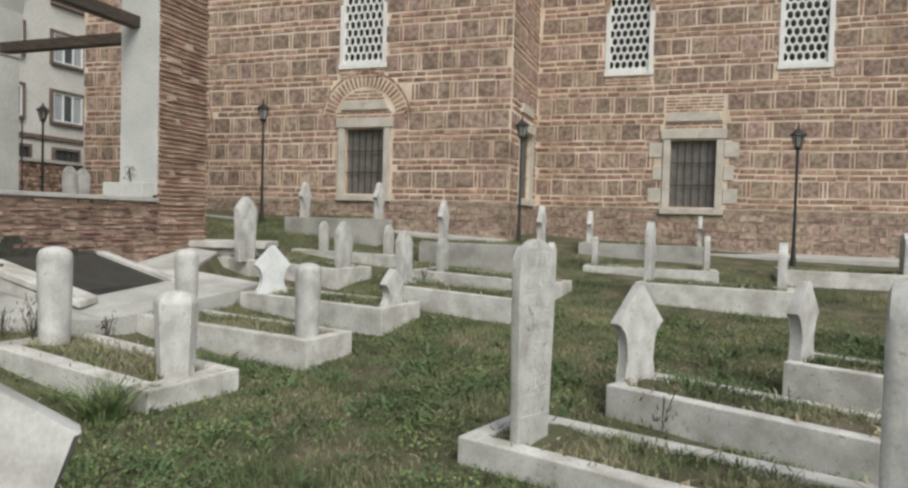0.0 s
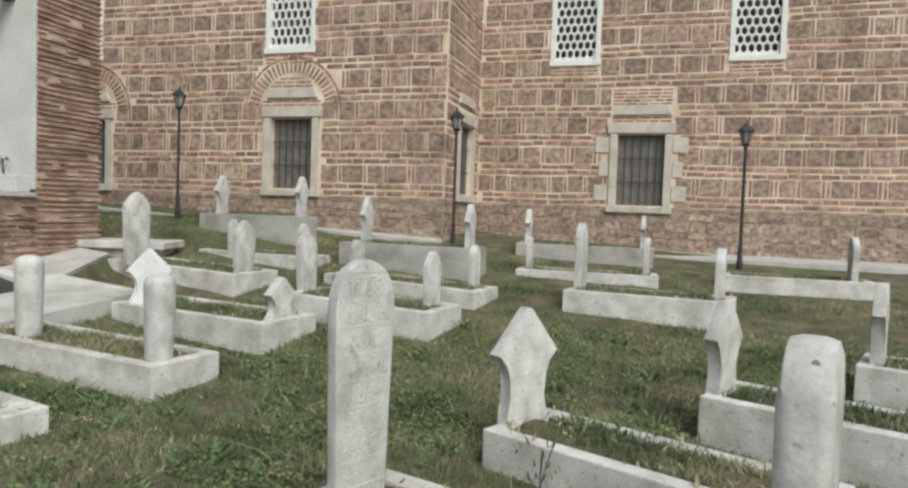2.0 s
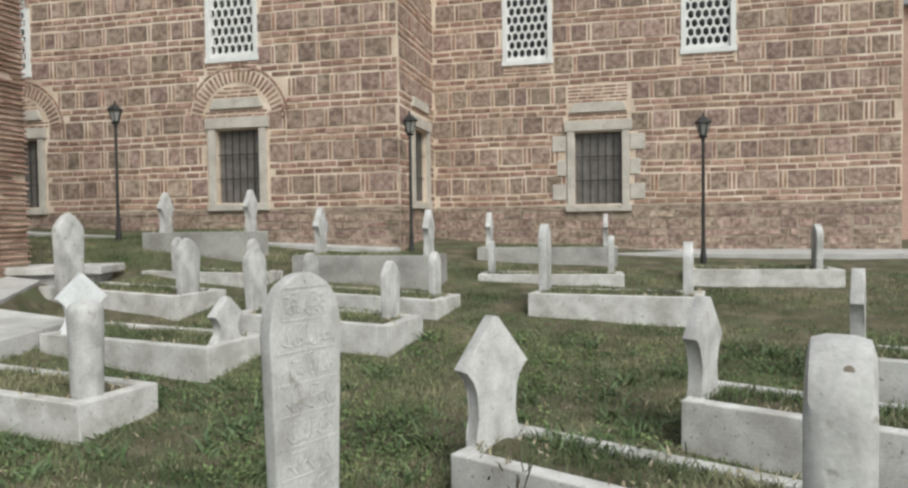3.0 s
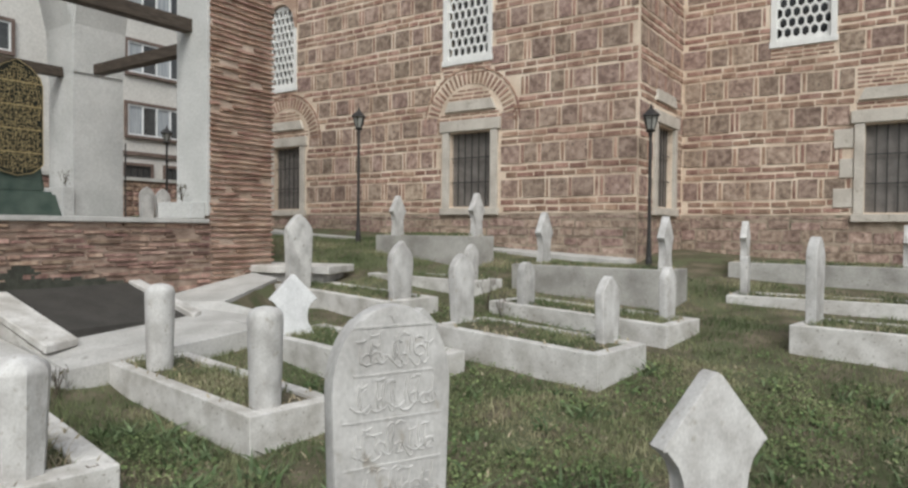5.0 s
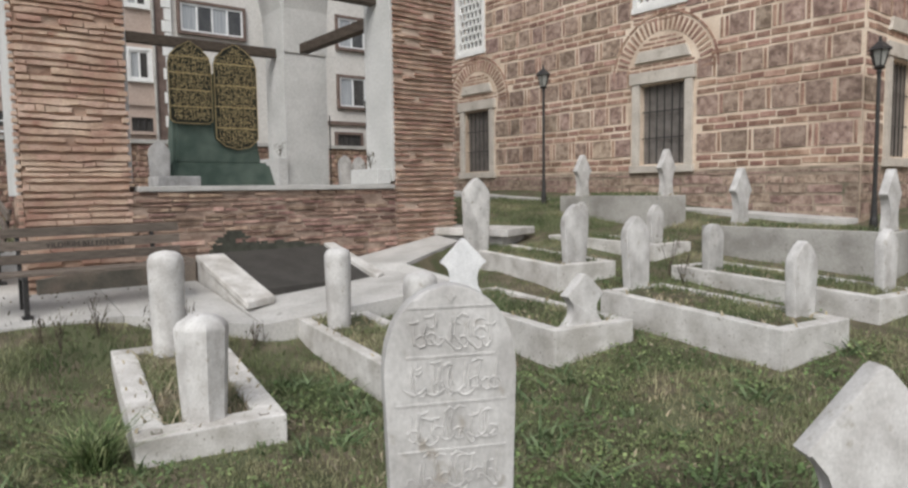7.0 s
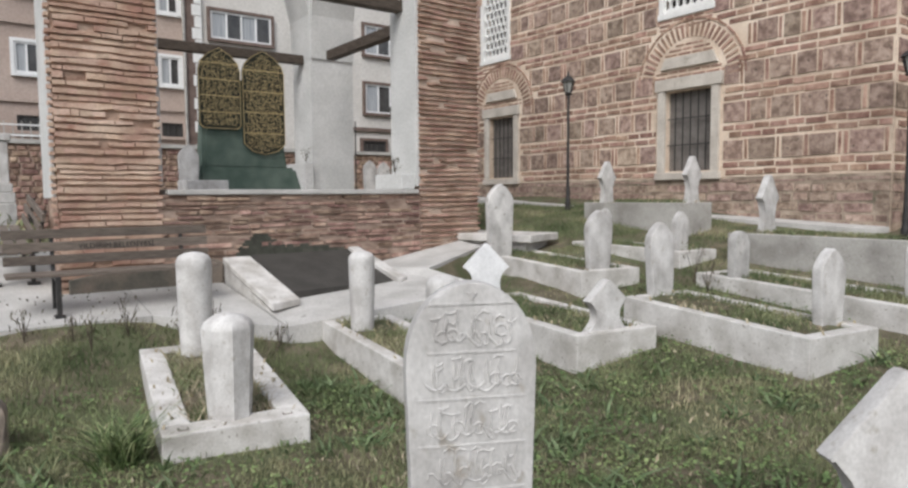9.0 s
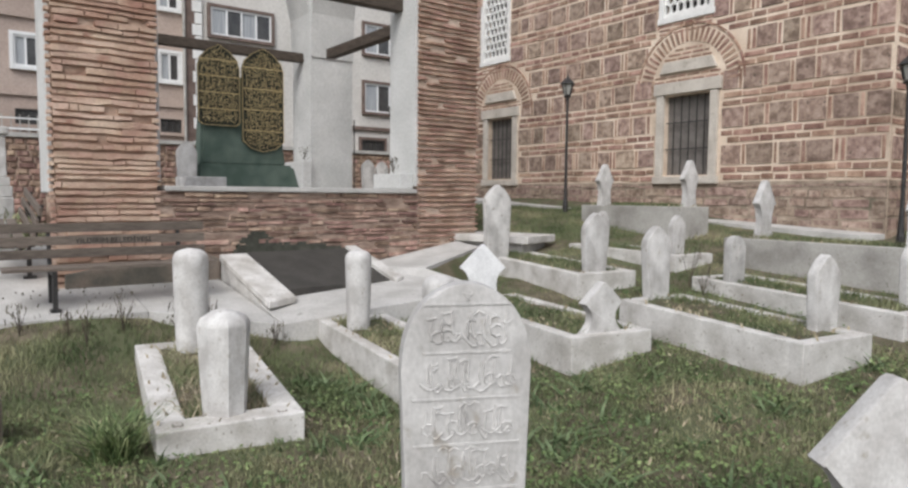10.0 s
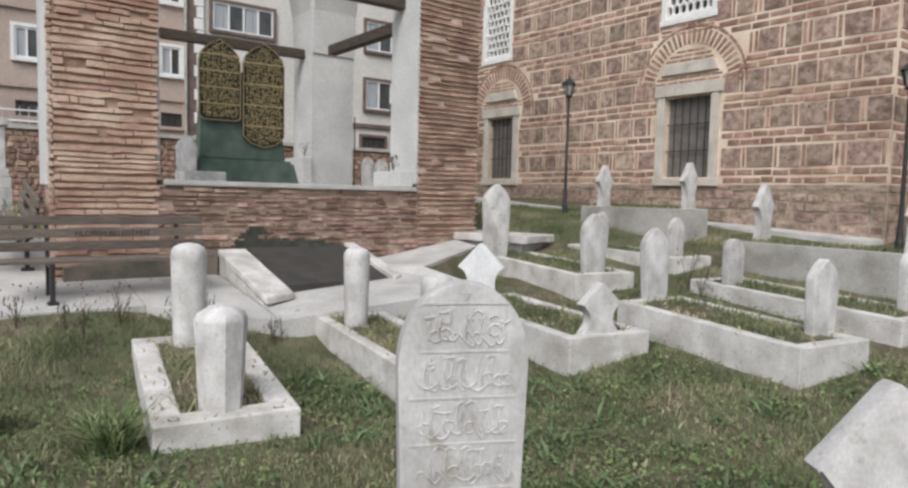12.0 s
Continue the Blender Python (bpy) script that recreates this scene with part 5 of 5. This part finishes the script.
for i in range(420):
    u, v = k + (L - 2 * k) * rnd.random() ** 1.7, rnd.uniform(k, Wd - k)
    straw.append((gx + c * u - q * v, gy + q * u + c * v, z0 + (z1 - z0) * u / L - fill, 1.0))
scatter("straw", *blades(rnd, straw, 0.06, 0.17, 0.004, 1.1), DRY, "dry straw lying in a grave bed", "straw")
fallen = [(rnd.uniform(-7.25, -6.1), rnd.uniform(2.6, 6.3)) for i in range(230)]
fallen = [(x, y, 0.012 + 0.62 - (x + 7.3) * 0.12, 1.0) for x, y in fallen if rnd.random() < 0.1 + 0.9 * (x < -6.85)]
scatter("fallen_leaves", *blades(rnd, fallen, 0.004, 0.012, 0.01, 2.0), DRYWEED, "dry fallen leaves on the concrete paving", "leaves")
tuft = [(-3.02 + rnd.gauss(0, 0.07), 4.44 + rnd.gauss(0, 0.06), -0.05, 1.0) for i in range(380)]
scatter("grass_tuft", *blades(rnd, tuft, 0.2, 0.42, 0.006, 0.75), TUFT, "long grass tuft beside a kerb")
dry = [(rnd.uniform(-3.8, 5), rnd.uniform(2, 10.5)) for i in range(5500)]
dry = [(x, y, ground(x, y), 1.0) for x, y in dry if not inside_bed(x, y)]
scatter("dry_leaves", *blades(rnd, dry, 0.015, 0.045, 0.009, 1.5), DRY, "dry pale leaves lying in the grass", "leaves")
weeds = []
for i in range(420):
    cx, cy = rnd.uniform(-3.9, 4.5), rnd.uniform(2.8, 10)
    if not inside_bed(cx, cy):
        size = rnd.choice((0.6, 0.7, 0.8, 1.0, 1.4))
        weeds += [(cx + rnd.gauss(0, 0.05 * size), cy + rnd.gauss(0, 0.05 * size), ground(cx, cy), size) for k in range(int(12 * size))]
for cx, cy, n in ((-3.7, 6.2, 40), (-3.5, 6.4, 30), (-2.34, 5.95, 26), (-2.1, 6.3, 30), (-1.3, 6.8, 26), (-1.2, 5.6, 24), (0.2, 6.9, 24)):
    weeds += [(cx + rnd.gauss(0, 0.09), cy + rnd.gauss(0, 0.09), ground(cx, cy), 1.5) for k in range(n)]
weeds += [(1.3 + rnd.gauss(0, 0.22), 6.5 + rnd.gauss(0, 0.1), 0.24, 1.2) for k in range(110)]
scatter("weeds", *blades(rnd, weeds, 0.035, 0.1, 0.015, 1.3), WEED, "broad-leaved weeds among the grass", "weeds")

clover_v, clover_f = [], []
while len(clover_f) < 34000:
    x, y = rnd.uniform(-4.5, 5.5), rnd.uniform(2.2, 11.0)
    if noise.noise((x * 0.8, y * 0.8, 31)) + 0.7 * noise.noise((x * 2.7, y * 2.7, 3)) + rnd.uniform(-0.3, 0.3) < 0.12 or inside_bed(x, y):
        continue
    z, a, r = ground(x, y) + rnd.uniform(0.02, 0.07), rnd.uniform(0, 6.283), rnd.uniform(0.007, 0.018)
    c, d, tx, ty = r * math.cos(a), r * math.sin(a), rnd.uniform(-0.6, 0.6), rnd.uniform(-0.6, 0.6)
    k = len(clover_v)
    clover_v += [(x + p, y + q, z + tx * p + ty * q) for p, q in ((c, d), (-d * 0.8, c * 0.8), (-c, -d), (d * 0.8, -c * 0.8))]
    clover_f.append((k, k + 1, k + 2, k + 3))
scatter("clover", clover_v, clover_f, CLOVER, "patches of small round clover leaves in the grass", "clover")

# taller dry weeds
def stalk(x, y, z, n, h, seed):
    rnd = random.Random(seed)
    t = thing("tall_weed", "dry brown weed with thin branching stems", "weed", (x, y, z))
    bm = bmesh.new()
    for i in range(n):
        a, lean = rnd.uniform(0, 6.28), rnd.uniform(0.05, 0.35)
        hh = h * rnd.uniform(0.5, 1.0)
        p = [(math.cos(a) * lean * hh * (k / 4) ** 1.4, math.sin(a) * lean * hh * (k / 4) ** 1.4, hh * k / 4) for k in range(5)]
        for q, r in zip(p, p[1:]):
            hexa(bm, [(q[0] - 0.003, q[1] - 0.003, q[2]), (q[0] + 0.003, q[1] - 0.003, q[2]), (q[0] + 0.003, q[1] + 0.003, q[2]), (q[0] - 0.003, q[1] + 0.003, q[2])], [(r[0] - 0.002, r[1] - 0.002, r[2]), (r[0] + 0.002, r[1] - 0.002, r[2]), (r[0] + 0.002, r[1] + 0.002, r[2]), (r[0] - 0.002, r[1] + 0.002, r[2])])
    tagged(part("stem_cluster", bm, WOOD, t), kind="stuff")
    vs, fs = blades(rnd, [(rnd.gauss(0, 0.07), rnd.gauss(0, 0.07), h * rnd.uniform(0.15, 0.95), 1.0) for i in range(n * 5)], 0.02, 0.055, 0.006, 1.2)
    me = bpy.data.meshes.new("foliage")
    me.from_pydata(vs, [], fs)
    me.materials.append(DRYWEED)
    o = new("foliage", me)
    o.parent = t
    tagged(o, kind="stuff")


stalk(-7.72, 9.42, 2.1, 9, 0.28, 6)
stalk(-12.5, 10.0, 2.5, 9, 0.34, 7)
stalk(-4.9, 5.35, 0.25, 9, 0.55, 1)
stalk(-5.3, 4.6, 0.3, 8, 0.4, 2)
for k, (sx, sy, sh) in enumerate(((-5.85, 3.6, 0.3), (-5.8, 4.1, 0.36), (-5.75, 5.0, 0.42), (-5.5, 5.5, 0.34), (-5.2, 5.7, 0.5), (-4.95, 6.3, 0.3), (-5.7, 4.5, 0.28))):
    stalk(sx, sy, ground(sx, sy), 8, sh, 20 + k)
stalk(-3.35, 11.2, 0.6, 4, 0.75, 3)
stalk(1.05, 5.72, 0.05, 7, 0.4, 4)
stalk(-2.95, 10.9, 0.55, 5, 0.4, 5)

G1 = [o for o in bpy.data.objects if o.name == "grave_kerb"][0]
for v in (0.14, 0.84):
    part("inset_rim", boxes((0.055, 0.165, v - 0.035, v + 0.035, -0.012, 0.007)), STAIN_HOLE_RIM, G1, "dark rim round a rectangular inset")
    part("kerb_inset", boxes((0.067, 0.153, v - 0.024, v + 0.024, -0.01, 0.011)), KERB, G1, "worn rectangular inset")
for bx_, by_, sd in ((-11.0, 4.35, 1), (-13.5, 4.3, 2), (-10.2, 4.1, 3)):
    rb = random.Random(sd)
    vs, fs = blades(rb, [(bx_ + rb.gauss(0, 0.3), by_ + rb.gauss(0, 0.25), 0.7 + abs(rb.gauss(0, 0.25)), 1.0) for k in range(500)], 0.06, 0.16, 0.02, 1.0)
    scatter("low_bush", vs, fs, GRASS, "low green bush beside the paving", "bush")
# solid dark discs stand in for the shade inside small drilled holes
for hx, hy, hz, hr in ((0.02, -0.128, 1.395, 0.013), (-0.035, -0.158, 1.335, 0.009), (0.035, -0.162, 1.3, 0.006)):
    part("drilled_hole", lathe([(hr, 0), (hr, 0.02)], 10), STAIN_HOLE_RIM, RSTONE).matrix_basis = pose(hx, hy, hz, 70, 0, 0)

# ---- script carved on the near gravestone ----
def ribbon(bm, pts, wide, z0, z1):
    """A raised stroke along points (v, z) on the stone's face."""
    rows = []
    for i, (v, z) in enumerate(pts):
        a, b = pts[max(i - 1, 0)], pts[min(i + 1, len(pts) - 1)]
        d = Vector((b[0] - a[0], b[1] - a[1])).normalized()
        k = wide * (0.55 + 0.45 * math.sin(math.pi * (i + 0.5) / len(pts)))
        n = Vector((-d.y, d.x)) * k / 2
        rows.append([bm.verts.new((z0, v + n.x, z + n.y)), bm.verts.new((z1, v + n.x * 0.5, z + n.y * 0.5)), bm.verts.new((z1, v - n.x * 0.5, z - n.y * 0.5)), bm.verts.new((z0, v - n.x, z - n.y))])
    for p, q in zip(rows, rows[1:]):
        for i in range(3):
            bm.faces.new((p[i], p[i + 1], q[i + 1], q[i]))


rnd = random.Random(8)
bm = bmesh.new()
for row in range(8):
    zc = 1.275 - 0.138 * row
    half = 0.12 if row == 0 else 0.155 - 0.003 * row
    part("script_rule", boxes((0.032, 0.0378, -half - 0.012, half + 0.012, zc - 0.073, zc - 0.067)), MARBLE, MAIN)
    v = -half + 0.01
    while v < half - 0.03:
        w = rnd.uniform(0.035, 0.075)
        kind = rnd.random()
        base = zc - 0.03 + rnd.uniform(-0.008, 0.012)
        w = min(w, half - v)
        if kind < 0.4:
            ribbon(bm, [(v + w * t / 6, base - 0.02 * math.sin(math.pi * t / 6)) for t in range(7)], 0.0098, 0.031, 0.0388)
        elif kind < 0.7:
            ribbon(bm, [(v + w * 0.5 * (1 - math.cos(math.pi * t / 6)), base + 0.022 * math.sin(2 * math.pi * t / 6)) for t in range(7)], 0.0098, 0.031, 0.0388)
        else:
            ribbon(bm, [(v + w / 2 + 0.018 * math.cos(t), base + 0.012 + 0.018 * math.sin(t)) for t in [0.9 * k for k in range(7)]], 0.009, 0.031, 0.0388)
        for k in range(rnd.choice((1, 1, 2))):
            u = v + rnd.uniform(0, w)
            ribbon(bm, [(u, base), (u - 0.003, base + 0.03), (u + 0.002, base + rnd.uniform(0.05, 0.08))], 0.009, 0.031, 0.0388)
        if rnd.random() < 0.6:
            u, z = v + rnd.uniform(0, w), zc + rnd.uniform(0.012, 0.05)
            ribbon(bm, [(u - 0.014, z), (u, z + rnd.uniform(-0.01, 0.014)), (u + 0.016, z + 0.004)], 0.0085, 0.031, 0.0388)
        v += w * 0.5
part("script_rule", boxes((0.032, 0.0378, -0.13, 0.13, 1.344, 1.35)), MARBLE, MAIN)
tagged(part("script", bm, MARBLE, MAIN, "raised carved script strokes"), kind="stuff")
part("tulip_mark", slab([(0, 1.358), (0.014, 1.38), (0.005, 1.376), (0, 1.384), (-0.005, 1.376), (-0.014, 1.38)], 0.008, 0, "yz", 0.035), MARBLE, MAIN)

# ---- brick pieces of the tomb, stones of the mosque ----
def brick_face(parent, x, y0, y1, z0, z1, seed, rough=0.0, singles=150, one=None, joined=None, tall=(0.042, 0.08), gap=(0.01, 0.034)):
    """Thin bricks in thick joints on a face that looks towards +x."""
    rnd = random.Random(seed)
    mesh = []
    for v in range(6):
        bm = bmesh.new()
        c = 0.008
        q = lambda dy, dz: [(y + rnd.uniform(-0.03, 0.03), z + rnd.uniform(-0.08, 0.08)) for y, z in ((dy, dz), (1 - dy, dz), (1 - dy, 1 - dz), (dy, 1 - dz))]
        lo = [bm.verts.new((-0.08, y, z)) for y, z in ((0, 0), (1, 0), (1, 1), (0, 1))]
        hi = [bm.verts.new((0.0, y, z)) for y, z in q(0.03, 0.16)]
        bm.faces.new(hi)
        for k in range(4):
            bm.faces.new((lo[k], lo[(k + 1) % 4], hi[(k + 1) % 4], hi[k]))
        me = bpy.data.meshes.new("brick")
        bmesh.ops.recalc_face_normals(bm, faces=bm.faces)
        bm.to_mesh(me)
        bm.free()
        me.materials.append(one or BRICK)
        mesh.append(me)
    rows = []
    z = z0
    while z < z1 - 0.05:
        h = rnd.uniform(0.02, 0.035) + rough * rnd.uniform(0, 0.07) if rough else rnd.uniform(*tall)
        y = y0 - rnd.uniform(0, 0.12)
        proud = rnd.uniform(-0.02, 0.004)
        while y < y1 - 0.05:
            w = rnd.uniform(0.24, 0.5) + rough * rnd.uniform(-0.2, 0.1) if rough else rnd.uniform(0.09, 0.26)
            a, b = max(y, y0), min(y + w, y1)
            if b - a > 0.05 and not (not rough and rnd.random() < 0.03) and not (rough and (rnd.random() < 0.06 or (b > 6.72 and a < 8.5 and z < 0.85))):
                rows.append((a, b - (0.025 if rough else rnd.choice((-0.006, -0.006, -0.006, 0.008))), z + rnd.uniform(-0.012, 0.012) * (1 if rough else 0.0) + 0.02 * noise.noise((a * 1.1, z * 0.9, seed)), h * (rnd.uniform(0.72, 1.18) if rough else 1.0), rnd.uniform(-0.022, 0.006) + rough * rnd.uniform(0, 0.05) if rough else proud + 0.012 * noise.noise((a * 4.0, z * 3.0, seed + 5)) ))
            y += w
        z += h + (rnd.uniform(0.01, 0.028) if rough else rnd.uniform(*gap))
    for a, b, z, h, out in rows[:singles]:
        o = new("brick", rnd.choice(mesh))
        o.parent = parent
        o.location, o.scale = (x + out, a, z), (1, b - a, h)
    bm = bmesh.new()
    for a, b, z, h, out in rows[singles:]:
        wave = lambda y, k: (rnd.uniform(-0.16, 0.16) if rough else 0.42 * noise.noise((y * 7.0, round(z, 1) * 9.0 + k, seed))) * h
        hexa(bm, [(x - 0.08, a, z), (x - 0.08, b, z), (x - 0.08, b, z + h), (x - 0.08, a, z + h)], [(x + out, a + 0.002, z + 0.006 + wave(a, 0)), (x + out, b - 0.002, z + 0.006 + wave(b, 0)), (x + out, b - 0.002, z + h - 0.006 + wave(b, 5)), (x + out, a + 0.002, z + h - 0.006 + wave(a, 5))])
    if len(bm.verts):
        tagged(part("upper_bricks", bm, joined or BRICK_PJ, parent), kind="stuff")
    else:
        bm.free()


brick_face(tomb, TX, TY0 + 0.01, TY0 + PW, 0.5, 7.9, 31, 0, 100)
brick_face(tomb, TX, TY1 - PW - 0.05, TY1, 0.6, 7.9, 32, 0, 60, DARKBRICK, DARKBRICK_J, (0.034, 0.048), (0.03, 0.05))
brick_face(tomb, TX - 0.02, TY0 + PW - 0.02, TY1 - PW - 0.04, 0.4, 1.76, 33, 0.6, 150, RUBBLE, RUBBLE_J)
# toothed brick ends at the pier's corner
rnd = random.Random(61)
bm = boxes((0, 1, 0, 0.05, 0, 1))
tooth = bpy.data.meshes.new("brick")
bmesh.ops.recalc_face_normals(bm, faces=bm.faces)
bm.to_mesh(tooth)
bm.free()
tooth.materials.append(BRICK)
z = 0.7
while z < 6.6:
    o = new("brick", tooth)
    o.parent = tomb
    reach = rnd.uniform(0.07, 0.19)
    o.location, o.scale = (TX - 0.012 - reach, TY0 - 0.038 + rnd.uniform(-0.01, 0.006), z), (reach, 1, rnd.uniform(0.035, 0.055))
    z += rnd.uniform(0.075, 0.1)
for wall, singles, material, seed in LATE:
    rnd = random.Random(seed + 50)
    shapes = []
    for v in range(8):
        bm = bmesh.new()
        chip(bm, 0, 1, 0, 1, 0.016, rnd, 0.03)
        me = bpy.data.meshes.new("stone_block")
        bmesh.ops.recalc_face_normals(bm, faces=bm.faces)
        bm.to_mesh(me)
        bm.free()
        me.materials.append(material)
        shapes.append(me)
    for u0, u1, z0, z1 in singles:
        o = new("stone_block", rnd.choice(shapes))
        o.parent = wall
        o.location, o.scale = (u0, 0, z0), (u1 - u0, 1, z1 - z0)
